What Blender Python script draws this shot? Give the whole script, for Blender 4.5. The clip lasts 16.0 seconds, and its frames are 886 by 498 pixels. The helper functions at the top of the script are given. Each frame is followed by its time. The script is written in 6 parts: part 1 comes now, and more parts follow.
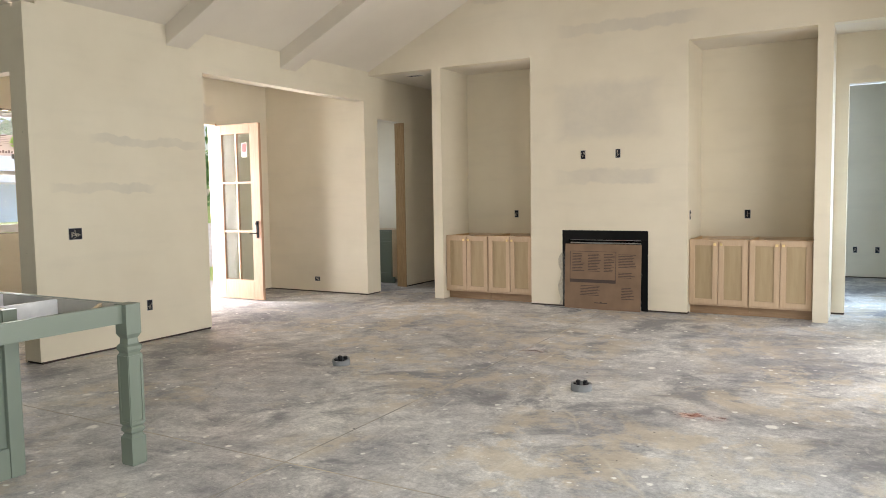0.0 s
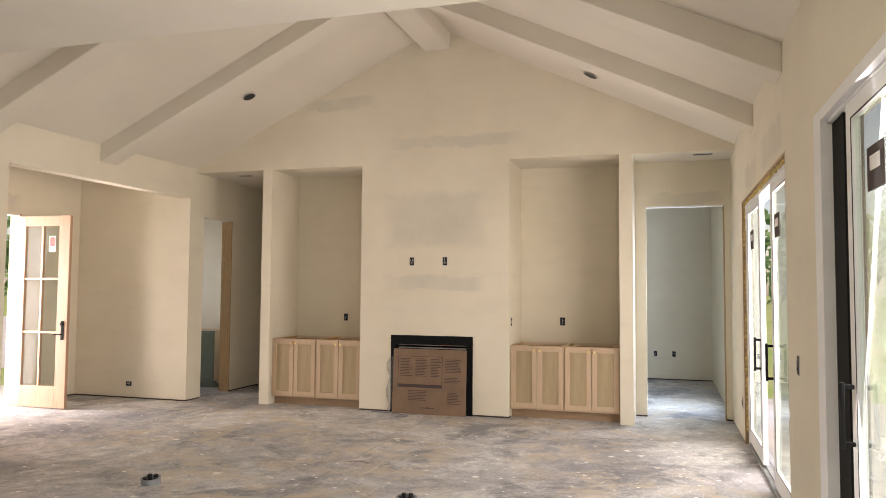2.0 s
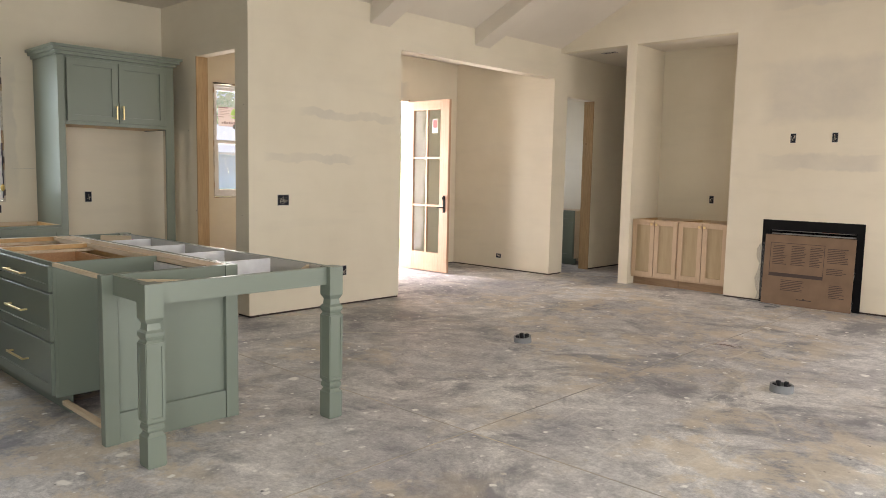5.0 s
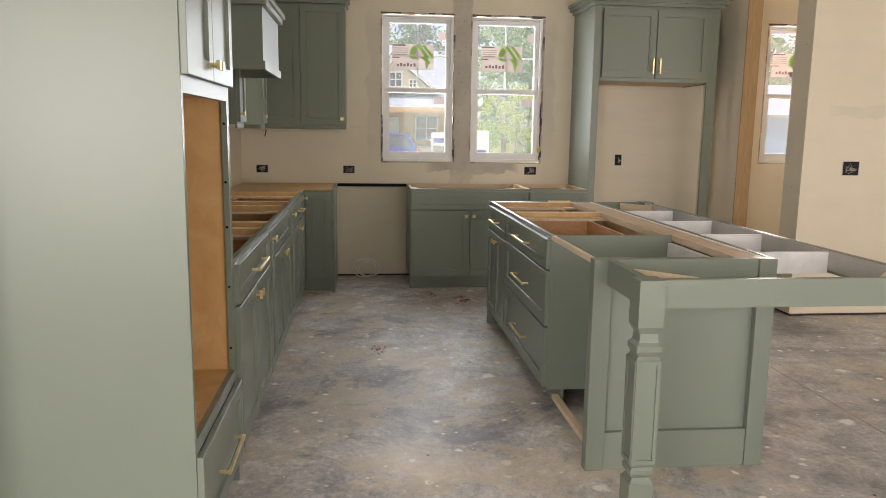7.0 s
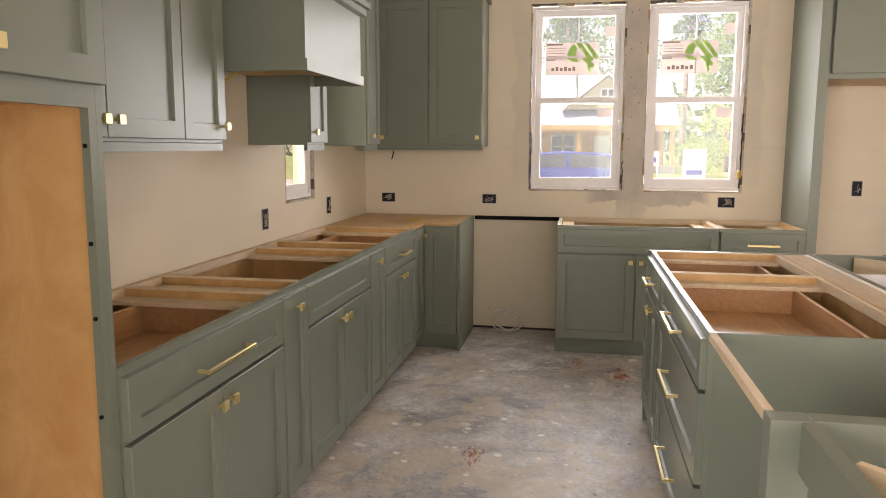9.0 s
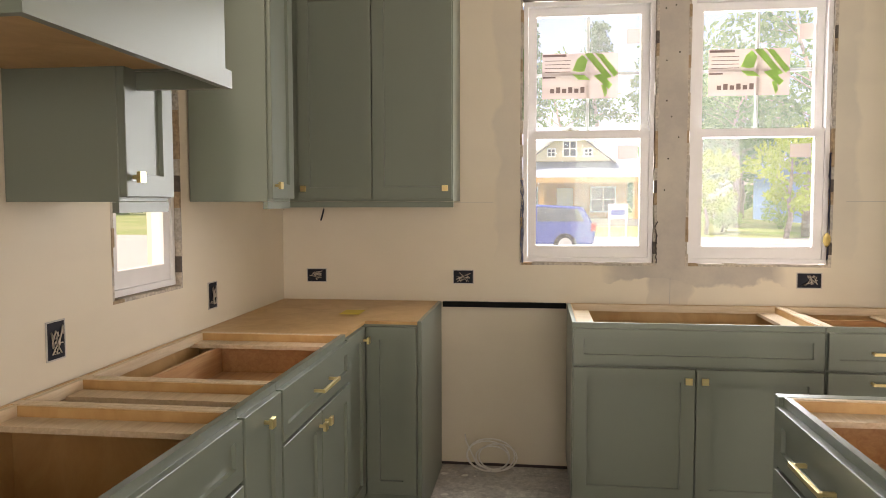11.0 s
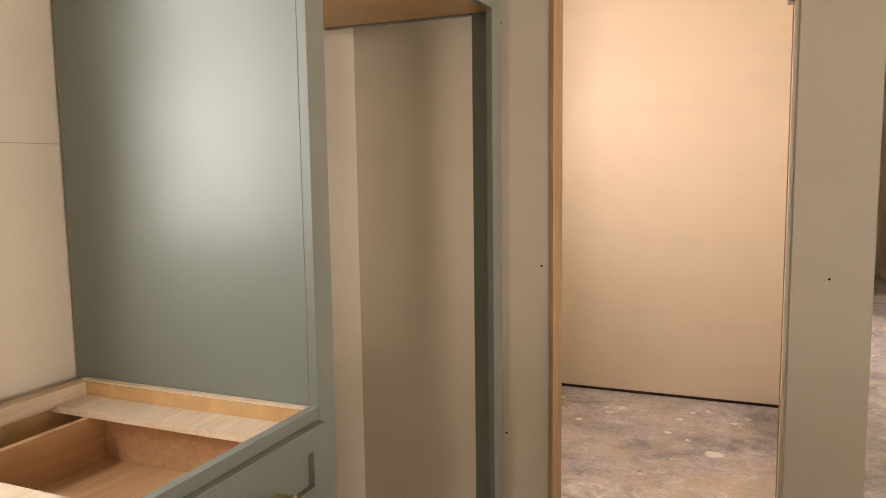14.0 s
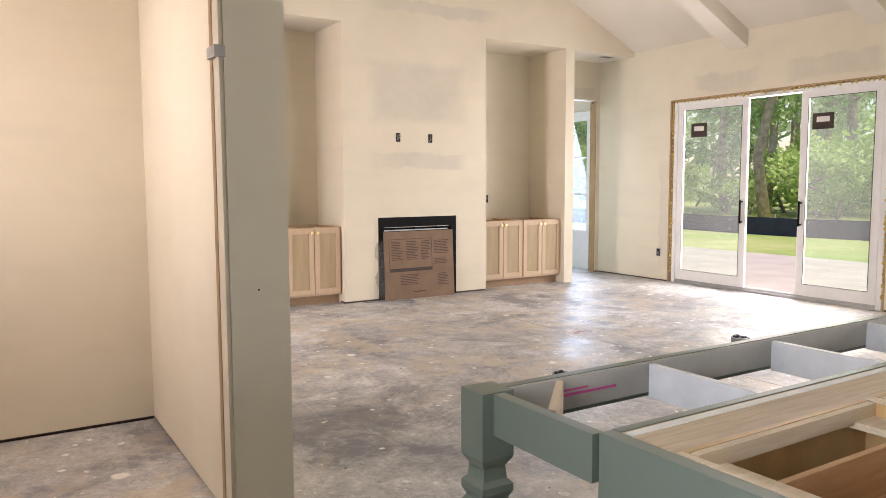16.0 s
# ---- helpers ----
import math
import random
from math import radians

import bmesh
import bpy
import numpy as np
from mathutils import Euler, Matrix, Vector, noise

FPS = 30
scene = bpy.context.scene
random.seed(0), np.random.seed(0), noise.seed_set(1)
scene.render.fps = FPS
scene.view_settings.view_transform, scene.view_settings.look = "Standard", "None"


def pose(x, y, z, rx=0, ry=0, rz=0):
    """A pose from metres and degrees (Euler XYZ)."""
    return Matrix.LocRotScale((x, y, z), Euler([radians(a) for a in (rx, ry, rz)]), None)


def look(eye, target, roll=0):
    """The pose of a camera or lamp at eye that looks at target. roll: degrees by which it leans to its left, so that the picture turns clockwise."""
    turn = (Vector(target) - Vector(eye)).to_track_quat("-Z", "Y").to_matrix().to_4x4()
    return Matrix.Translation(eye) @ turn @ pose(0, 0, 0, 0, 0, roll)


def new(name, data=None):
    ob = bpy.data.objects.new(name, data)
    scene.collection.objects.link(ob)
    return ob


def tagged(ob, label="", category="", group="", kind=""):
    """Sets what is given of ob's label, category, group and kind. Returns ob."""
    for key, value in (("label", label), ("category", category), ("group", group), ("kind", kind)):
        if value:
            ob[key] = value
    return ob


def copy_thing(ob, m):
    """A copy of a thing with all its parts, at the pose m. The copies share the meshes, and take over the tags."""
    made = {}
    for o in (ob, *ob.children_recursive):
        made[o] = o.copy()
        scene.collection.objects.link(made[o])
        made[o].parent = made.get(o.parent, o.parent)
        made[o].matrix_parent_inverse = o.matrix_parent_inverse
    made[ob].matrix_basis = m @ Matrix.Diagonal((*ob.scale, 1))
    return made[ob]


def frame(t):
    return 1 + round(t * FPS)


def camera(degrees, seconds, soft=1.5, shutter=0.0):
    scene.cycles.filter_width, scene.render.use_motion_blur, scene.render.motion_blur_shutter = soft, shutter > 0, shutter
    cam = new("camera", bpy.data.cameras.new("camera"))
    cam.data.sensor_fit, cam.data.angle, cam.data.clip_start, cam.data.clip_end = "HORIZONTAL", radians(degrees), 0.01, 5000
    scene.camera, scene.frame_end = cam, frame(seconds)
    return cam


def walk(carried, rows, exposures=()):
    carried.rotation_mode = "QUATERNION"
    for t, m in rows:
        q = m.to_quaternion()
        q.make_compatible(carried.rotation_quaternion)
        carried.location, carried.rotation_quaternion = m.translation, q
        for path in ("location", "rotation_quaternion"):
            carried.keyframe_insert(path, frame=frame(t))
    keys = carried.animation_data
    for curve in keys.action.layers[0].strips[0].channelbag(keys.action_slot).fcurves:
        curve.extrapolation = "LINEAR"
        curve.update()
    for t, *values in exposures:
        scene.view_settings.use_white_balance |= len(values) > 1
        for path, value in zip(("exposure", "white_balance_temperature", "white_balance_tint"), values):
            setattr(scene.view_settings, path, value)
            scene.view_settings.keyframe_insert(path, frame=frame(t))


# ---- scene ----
cam = camera(61.9, 16.0, soft=0.9)
PATH = [
    (0, (0.588, 0.895, 1.428), (-0.406, 2.624, 1.282), -0.9),
    (0.3, (0.585, 0.888, 1.428), (-0.248, 2.703, 1.317), -0.0),
    (0.5, (0.608, 0.914, 1.406), (-0.139, 2.767, 1.318), -0.3),
    (1, (0.623, 0.902, 1.445), (0.014, 2.806, 1.427), 0.0),
    (1.5, (0.622, 0.884, 1.497), (0.056, 2.802, 1.555), 0.3),
    (2, (0.616, 0.854, 1.534), (0.039, 2.766, 1.645), 0.4),
    (2.5, (0.62, 0.88, 1.526), (0.012, 2.782, 1.642), 0.4),
    (3, (0.604, 0.9, 1.541), (-0.031, 2.796, 1.59), 0.1),
    (3.2, (0.637, 0.911, 1.536), (-0.021, 2.799, 1.548), -0.0),
    (5.3, (0.464, 0.859, 1.398), (-1.054, 2.138, 1.157), 1.1),
    (5.5, (0.445, 0.863, 1.398), (-1.173, 2.011, 1.144), 1.2),
    (6, (0.189, 0.973, 1.35), (-1.62, 1.778, 1.07), 1.4),
    (6.5, (-0.129, 1.151, 1.352), (-2.044, 1.64, 1.049), 1.2),
    (7, (-0.464, 1.431, 1.363), (-2.427, 1.645, 1.047), 0.8),
    (7.5, (-0.8, 1.607, 1.364), (-2.774, 1.605, 1.039), 0.5),
    (8, (-1.132, 1.772, 1.355), (-3.098, 1.605, 1.034), 0.4),
    (8.5, (-1.463, 1.944, 1.361), (-3.419, 1.651, 1.062), 0.3),
    (8.7, (-1.593, 1.972, 1.371), (-3.543, 1.638, 1.078), 0.3),
    (10.8, (-3.374, 1.709, 1.381), (-5.344, 1.391, 1.249), 0.0),
    (11, (-3.557, 1.685, 1.389), (-5.537, 1.429, 1.261), -0.1),
    (11.5, (-4.025, 1.613, 1.375), (-6.02, 1.58, 1.229), -0.2),
    (12, (-4.463, 1.601, 1.36), (-6.434, 1.896, 1.194), -0.5),
    (12.5, (-4.913, 1.65, 1.357), (-6.769, 2.37, 1.167), -0.8),
    (13, (-5.295, 1.764, 1.341), (-6.914, 2.922, 1.152), -1.1),
    (13.5, (-5.632, 1.954, 1.333), (-6.858, 3.523, 1.146), -1.5),
    (14, (-5.967, 2.213, 1.322), (-6.745, 4.042, 1.105), -0.8),
    (14.5, (-6.167, 2.277, 1.321), (-6.471, 4.241, 1.097), -1.0),
    (15, (-6.367, 2.333, 1.316), (-6.164, 4.311, 1.096), -0.8),
    (15.5, (-6.545, 2.219, 1.337), (-5.862, 4.087, 1.133), -0.6),
    (16, (-6.602, 2.046, 1.363), (-5.548, 3.736, 1.185), -0.2),
]
walk(cam, [(t, look(eye, target, roll)) for t, eye, target, roll in PATH],
     exposures=[(0.0, 0.64, 7400, 20), (0.5, 0.6, 7400, 21), (1.0, 0.57, 7950, 25), (2.0, 0.54, 8150, 27), (3.2, 0.5, 8150, 27), (5.5, 0.58, 7340, 22), (6.0, 0.6, 7000, 18), (6.5, 0.46, 8450, 28), (7.0, 0.66, 8260, 29), (8.5, 1.05, 9010, 36),
                (11.0, 1.16, 8880, 33), (12.5, 0.85, 8760, 34), (13.5, 0.84, 8970, 38), (14.0, 1.05, 9320, 40), (14.5, 1.18, 8530, 37), (15.0, 1.16, 8360, 40), (15.4, 1.14, 7920, 36), (16.0, 1.0, 7580, 29)])

# ---- light ----
world = bpy.data.worlds.new("sky")
scene.world = world
world.use_nodes = True
wn = world.node_tree.nodes
sky = wn.new("ShaderNodeTexSky")
sky.sky_type, sky.sun_disc = "NISHITA", False
sky.sun_elevation, sky.sun_rotation = radians(62), radians(153)
wn["Background"].inputs["Strength"].default_value = 0.1
world.node_tree.links.new(sky.outputs[0], wn["Background"].inputs["Color"])
SUN = new("sun", bpy.data.lights.new("sun", "SUN"))
SUN.data.energy, SUN.data.angle, SUN.data.color = 2.7, radians(0.6), (1.0, 0.95, 0.87)
SUN.matrix_world = look((0, 0, 40), (-9.5, 18.6, 0))


def daylight(name, eye, to, w, h, power, color=(0.93, 0.97, 1.0)):
    """The sky's light in the opening of a window."""
    lamp = new(name, bpy.data.lights.new(name, "AREA"))
    lamp.data.shape, lamp.data.size, lamp.data.size_y = "RECTANGLE", w, h
    lamp.data.energy, lamp.data.color = power, color
    lamp.matrix_world = look(eye, to)
    return lamp


daylight("daylight_slider", (2.2, 7.55, 1.3), (-1.2, 7.7, 1.2), 2.7, 2.2, 104, (0.86, 0.95, 1.0))
daylight("daylight_slider", (1.62, 3.6, 1.25), (-2.7, 2.5, 0.9), 2.7, 2.3, 76, (0.8, 0.93, 1.0))
# window out of view, added to brighten the oven cabinet's side
daylight("daylight_dining_unseen", (1.62, -0.7, 1.5), (-2.66, 0.7, 1.1), 2.4, 1.7, 110, (0.75, 0.91, 1.0))
daylight("daylight_kitchen", (-7.95, 1.93, 1.78), (-4.6, 1.93, 0.6), 0.8, 1.5, 38, (0.66, 0.86, 1.0))
daylight("daylight_kitchen", (-7.95, 2.76, 1.78), (-4.6, 2.76, 0.6), 0.8, 1.5, 38, (0.66, 0.86, 1.0))
daylight("daylight_side", (-5.6, -0.9, 1.9), (-6.1, 3, 1.2), 0.6, 1.3, 24)
daylight("daylight_pantry", (-7.6, 5.6, 1.72), (0, 5.6, 1.4), 0.66, 1.3, 27)
daylight("daylight_door", (-8.6, 7.75, 1.25), (-5.8, 9.0, 0.7), 1.2, 2.4, 190, (0.86, 0.94, 1.0))
daylight("daylight_bedroom", (1.62, 11.05, 1.5), (-1, 12.4, 1.0), 0.8, 1.9, 115, (0.46, 0.72, 1.0))
# lamp added to light the bathroom, in a window out of view
daylight("daylight_bath_added", (-7.85, 10.5, 1.7), (-5, 10.5, 1.4), 0.7, 0.9, 20, (0.62, 0.8, 1.0))


# ---- materials ----
class Mat:
    """A node material with helpers for its parts."""

    def __init__(self, name, rough=0.5, metal=0.0, color=(0.8, 0.8, 0.8)):
        self.m = bpy.data.materials.new(name)
        self.m.use_nodes = True
        self.t = self.m.node_tree
        self.b = self.t.nodes["Principled BSDF"]
        self.b.inputs["Roughness"].default_value = rough
        self.b.inputs["Metallic"].default_value = metal
        self.b.inputs["Base Color"].default_value = (*color, 1)
        self.co = self.n("ShaderNodeTexCoord").outputs["Object"]
        self.geo = self.n("ShaderNodeNewGeometry").outputs["Position"]

    def n(self, kind, **props):
        node = self.t.nodes.new(kind)
        if "operation" in props:
            node.operation = props["operation"]
        if "data_type" in props:
            node.data_type, node.blend_type = props["data_type"], props["blend_type"]
        if "feature" in props:
            node.feature = props["feature"]
        return node

    def link(self, a, b):
        self.t.links.new(a, b)

    def noise(self, scale, detail=4, rough=0.55, at=None, stretch=None, distort=0.0):
        node = self.n("ShaderNodeTexNoise")
        node.inputs["Scale"].default_value, node.inputs["Detail"].default_value = scale, detail
        node.inputs["Roughness"].default_value, node.inputs["Distortion"].default_value = rough, distort
        src = at or self.geo
        if stretch:
            mp = self.n("ShaderNodeMapping")
            mp.inputs["Scale"].default_value = stretch
            self.link(src, mp.inputs["Vector"])
            src = mp.outputs[0]
        self.link(src, node.inputs["Vector"])
        return node.outputs["Fac"]

    def ramp(self, fac, lo, hi, a=(0, 0, 0), b=(1, 1, 1)):
        node = self.n("ShaderNodeValToRGB")
        e = node.color_ramp.elements
        e[0].position, e[1].position = lo, hi
        e[0].color, e[1].color = (*a, 1), (*b, 1)
        self.link(fac, node.inputs[0])
        return node.outputs[0]

    def mix(self, fac, a, b, kind="MIX"):
        node = self.n("ShaderNodeMix", data_type="RGBA", blend_type=kind)
        for sock, v in ((node.inputs[0], fac), (node.inputs[6], a), (node.inputs[7], b)):
            if isinstance(v, (int, float)):
                sock.default_value = v
            elif isinstance(v, tuple):
                sock.default_value = (*v, 1)
            else:
                self.link(v, sock)
        return node.outputs[2]

    def color(self, sock):
        self.link(sock, self.b.inputs["Base Color"])
        return self

    def rough(self, sock):
        self.link(sock, self.b.inputs["Roughness"])
        return self

    def bump(self, sock, strength=0.2, dist=0.01):
        node = self.n("ShaderNodeBump")
        node.inputs["Strength"].default_value, node.inputs["Distance"].default_value = strength, dist
        self.link(sock, node.inputs["Height"])
        self.link(node.outputs[0], self.b.inputs["Normal"])
        return self


def paint(name, color, rough=0.6, vary=0.06, grain=0.03):
    k = Mat(name, rough)
    dark = tuple(c * (1 - vary) for c in color)
    lite = tuple(min(1, c * (1 + vary)) for c in color)
    k.color(k.ramp(k.noise(1.3, 5), 0.3, 0.7, dark, lite))
    k.bump(k.noise(260, 2), grain, 0.002)
    return k.m


PATCHES = [  # grey joint-compound patches: centre and half size
    ((-2.17, 9.67, 2.42), (0.70, 0.1, 0.38)), ((-2.17, 9.67, 1.62), (0.68, 0.1, 0.10)), ((-3.45, 9.67, 3.98), (0.55, 0.1, 0.10)), ((-1.9, 9.67, 3.4), (0.9, 0.1, 0.08)),
    ((-7.36, 1.55, 1.75), (0.1, 0.085, 0.66)), ((-7.36, 3.13, 1.75), (0.1, 0.085, 0.66)),
    ((1.37, 8.15, 2.62), (0.1, 0.5, 0.13)), ((1.37, 6.75, 2.64), (0.1, 0.6, 0.14)), ((1.37, 9.08, 0.9), (0.1, 0.09, 0.8)), ((0.85, 10.35, 2.68), (0.45, 0.1, 0.08)),
    ((-7.5, 8.0, 2.62), (0.1, 0.55, 0.14)), ((-5.64, 5.9, 2.0), (0.1, 0.7, 0.05)), ((-5.64, 5.4, 1.55), (0.1, 0.6, 0.05)),
]


RAW = [  # bare compound between and round the kitchen windows
    ((-7.36, 2.34, 1.8), (0.1, 0.115, 0.98)), ((-7.36, 2.45, 1.03), (0.1, 0.45, 0.055)),
]


def drywall():
    """Primed and first-coat painted wallboard with faint roller marks and grey compound patches."""
    k = Mat("drywall_paint", 0.72)
    base = k.ramp(k.noise(0.9, 4, 0.6), 0.32, 0.7, (0.68, 0.61, 0.485), (0.75, 0.68, 0.553))
    streak = k.ramp(k.noise(1.0, 3, 0.6, stretch=(0.9, 0.9, 6.0)), 0.52, 0.72)
    col = k.mix(k.mix(1.0, streak, (0.16, 0.16, 0.16), "MULTIPLY"), base, (0.55, 0.5, 0.42))
    wob = k.n("ShaderNodeTexNoise")
    wob.inputs["Scale"].default_value, wob.inputs["Detail"].default_value = 5.0, 5
    k.link(k.geo, wob.inputs["Vector"])
    ragged = k.n("ShaderNodeVectorMath", operation="MULTIPLY_ADD")
    k.link(wob.outputs["Color"], ragged.inputs[0])
    ragged.inputs[1].default_value = (0.16, 0.16, 0.16)
    k.link(k.geo, ragged.inputs[2])
    total, weak = None, None
    for i, (c, h) in enumerate(PATCHES + RAW):
        if i == len(PATCHES):
            weak, total = total, None
        off = k.n("ShaderNodeVectorMath", operation="SUBTRACT")
        k.link(ragged.outputs[0], off.inputs[0])
        off.inputs[1].default_value = tuple(v + 0.08 for v in c)
        div = k.n("ShaderNodeVectorMath", operation="DIVIDE")
        k.link(off.outputs[0], div.inputs[0])
        div.inputs[1].default_value = h
        ab = k.n("ShaderNodeVectorMath", operation="ABSOLUTE")
        k.link(div.outputs[0], ab.inputs[0])
        sep = k.n("ShaderNodeSeparateXYZ")
        k.link(ab.outputs[0], sep.inputs[0])
        m1, m2 = k.n("ShaderNodeMath", operation="MAXIMUM"), k.n("ShaderNodeMath", operation="MAXIMUM")
        k.link(sep.outputs[0], m1.inputs[0]), k.link(sep.outputs[1], m1.inputs[1])
        k.link(m1.outputs[0], m2.inputs[0]), k.link(sep.outputs[2], m2.inputs[1])
        if total is None:
            total = m2.outputs[0]
        else:
            mn = k.n("ShaderNodeMath", operation="MINIMUM")
            k.link(total, mn.inputs[0]), k.link(m2.outputs[0], mn.inputs[1])
            total = mn.outputs[0]
    raw = k.mix(1.0, k.ramp(total, 0.8, 1.0, (1, 1, 1), (0, 0, 0)), k.ramp(k.noise(3.0, 5, 0.65), 0.35, 0.6, (0.55, 0.55, 0.55), (0.95, 0.95, 0.95)), "MULTIPLY")
    mask = k.ramp(weak, 0.72, 1.05, (1, 1, 1), (0, 0, 0))
    mask = k.mix(1.0, mask, k.ramp(k.noise(2.2, 5, 0.65), 0.3, 0.7, (0.14, 0.14, 0.14), (0.48, 0.48, 0.48)), "MULTIPLY")
    k.color(k.mix(raw, k.mix(mask, col, (0.47, 0.44, 0.4)), (0.42, 0.385, 0.345)))
    k.bump(k.noise(170, 3), 0.05, 0.003)
    return k.m


def ceiling_paint():
    k = Mat("ceiling_paint", 0.8)
    k.color(k.ramp(k.noise(0.8, 4), 0.3, 0.7, (0.66, 0.6, 0.52), (0.73, 0.67, 0.58)))
    k.bump(k.noise(150, 3), 0.05, 0.003)
    return k.m


def concrete():
    """Bare dusty slab: grey trowelled cement, tan mud dust, white plaster drops, scuffs and hairlines."""
    k = Mat("concrete_slab", 0.55)

    def times(a, b):
        return k.mix(1.0, a, b, "MULTIPLY")

    big = k.noise(0.7, 7, 0.66, distort=0.8)
    grey = k.ramp(big, 0.38, 0.62, (0.34, 0.34, 0.365), (0.68, 0.67, 0.66))
    col = times(grey, k.ramp(k.noise(6, 12, 0.8, distort=0.5), 0.3, 0.7, (0.5, 0.5, 0.52), (1.3, 1.28, 1.25)))
    col = times(col, k.ramp(k.noise(38, 8, 0.85), 0.35, 0.65, (0.72, 0.72, 0.73), (1.3, 1.3, 1.28)))
    dark = times(k.ramp(k.noise(1.1, 8, 0.74, distort=0.5), 0.5, 0.6), (0.85, 0.85, 0.85))
    col = k.mix(dark, col, (0.185, 0.185, 0.205))
    dust = times(k.ramp(k.noise(0.42, 5, 0.62, distort=0.6), 0.45, 0.55), k.ramp(k.noise(2.6, 10, 0.76, distort=0.25), 0.475, 0.545))
    col = k.mix(times(dust, (0.58, 0.58, 0.58)), col, (0.6, 0.5, 0.37))
    pale = k.ramp(k.noise(1.5, 10, 0.8, distort=1.6), 0.57, 0.66)
    col = k.mix(times(pale, (0.6, 0.6, 0.6)), col, (0.74, 0.72, 0.69))
    scuff = k.ramp(k.noise(1.2, 6, 0.7, stretch=(7.0, 0.8, 1.0), distort=1.5), 0.63, 0.68)
    col = k.mix(times(scuff, (0.35, 0.35, 0.35)), col, (0.76, 0.73, 0.68))
    for scale, size, tint, keep0 in ((3.2, 0.075, (0.82, 0.8, 0.77), 0.46), (8.0, 0.11, (0.8, 0.79, 0.76), 0.47), (19.0, 0.1, (0.8, 0.79, 0.76), 0.57), (11.0, 0.07, (0.07, 0.07, 0.075), 0.6)):
        v = k.n("ShaderNodeTexVoronoi")
        v.inputs["Scale"].default_value = scale
        wob = k.n("ShaderNodeTexNoise")
        wob.inputs["Scale"].default_value, wob.inputs["Detail"].default_value = scale * 4, 4
        k.link(k.geo, wob.inputs["Vector"])
        k.link(k.mix(0.25 / scale, k.geo, wob.outputs["Color"]), v.inputs["Vector"])
        spot = k.ramp(v.outputs["Distance"], size, size + 0.05, (1, 1, 1), (0, 0, 0))
        col = k.mix(times(spot, k.ramp(k.noise(scale * 0.6, 2), keep0, keep0 + 0.04)), col, tint)
    crack = k.n("ShaderNodeTexVoronoi", feature="DISTANCE_TO_EDGE")
    crack.inputs["Scale"].default_value = 0.3
    wob2 = k.n("ShaderNodeTexNoise")
    wob2.inputs["Scale"].default_value, wob2.inputs["Detail"].default_value = 1.2, 8
    k.link(k.geo, wob2.inputs["Vector"])
    k.link(k.mix(0.3, k.geo, wob2.outputs["Color"]), crack.inputs["Vector"])
    line = times(k.ramp(crack.outputs["Distance"], 0.0006, 0.0022, (1, 1, 1), (0, 0, 0)), k.ramp(k.noise(1.5, 3), 0.45, 0.6))
    col = k.mix(times(line, (0.6, 0.6, 0.6)), col, (0.62, 0.57, 0.48))
    k.color(col)
    k.rough(k.ramp(k.noise(1.4, 7, 0.7), 0.3, 0.7, (0.36, 0.36, 0.36), (0.74, 0.74, 0.74)))
    k.bump(k.noise(28, 9, 0.75), 0.14, 0.006)
    return k.m


def wood(name, a, b, grain=(1, 14, 14), rough=0.5, scale=6.0, knots=False):
    k = Mat(name, rough)
    g = k.noise(scale, 7, 0.62, at=k.co, stretch=grain, distort=0.8)
    col = k.ramp(g, 0.3, 0.72, a, b)
    col = k.mix(0.5, col, k.ramp(k.noise(1.6, 3, at=k.co), 0.3, 0.7, (0.85, 0.83, 0.8), (1.0, 1.0, 1.0)), "MULTIPLY")
    if knots:
        v = k.n("ShaderNodeTexVoronoi")
        v.inputs["Scale"].default_value = 2.6
        k.link(k.co, v.inputs["Vector"])
        col = k.mix(k.ramp(v.outputs["Distance"], 0.03, 0.07, (1, 1, 1), (0, 0, 0)), col, tuple(c * 0.35 for c in a))
    k.color(col)
    k.bump(g, 0.08, 0.002)
    return k.m


def plain(name, color, rough=0.5, metal=0.0, vary=0.12, scale=9.0, bump=0.03):
    k = Mat(name, rough, metal)
    k.color(k.ramp(k.noise(scale, 5, at=k.co), 0.3, 0.7, tuple(c * (1 - vary) for c in color), tuple(min(1, c * (1 + vary)) for c in color)))
    if bump:
        k.bump(k.noise(scale * 18, 3, at=k.co), bump, 0.002)
    return k.m


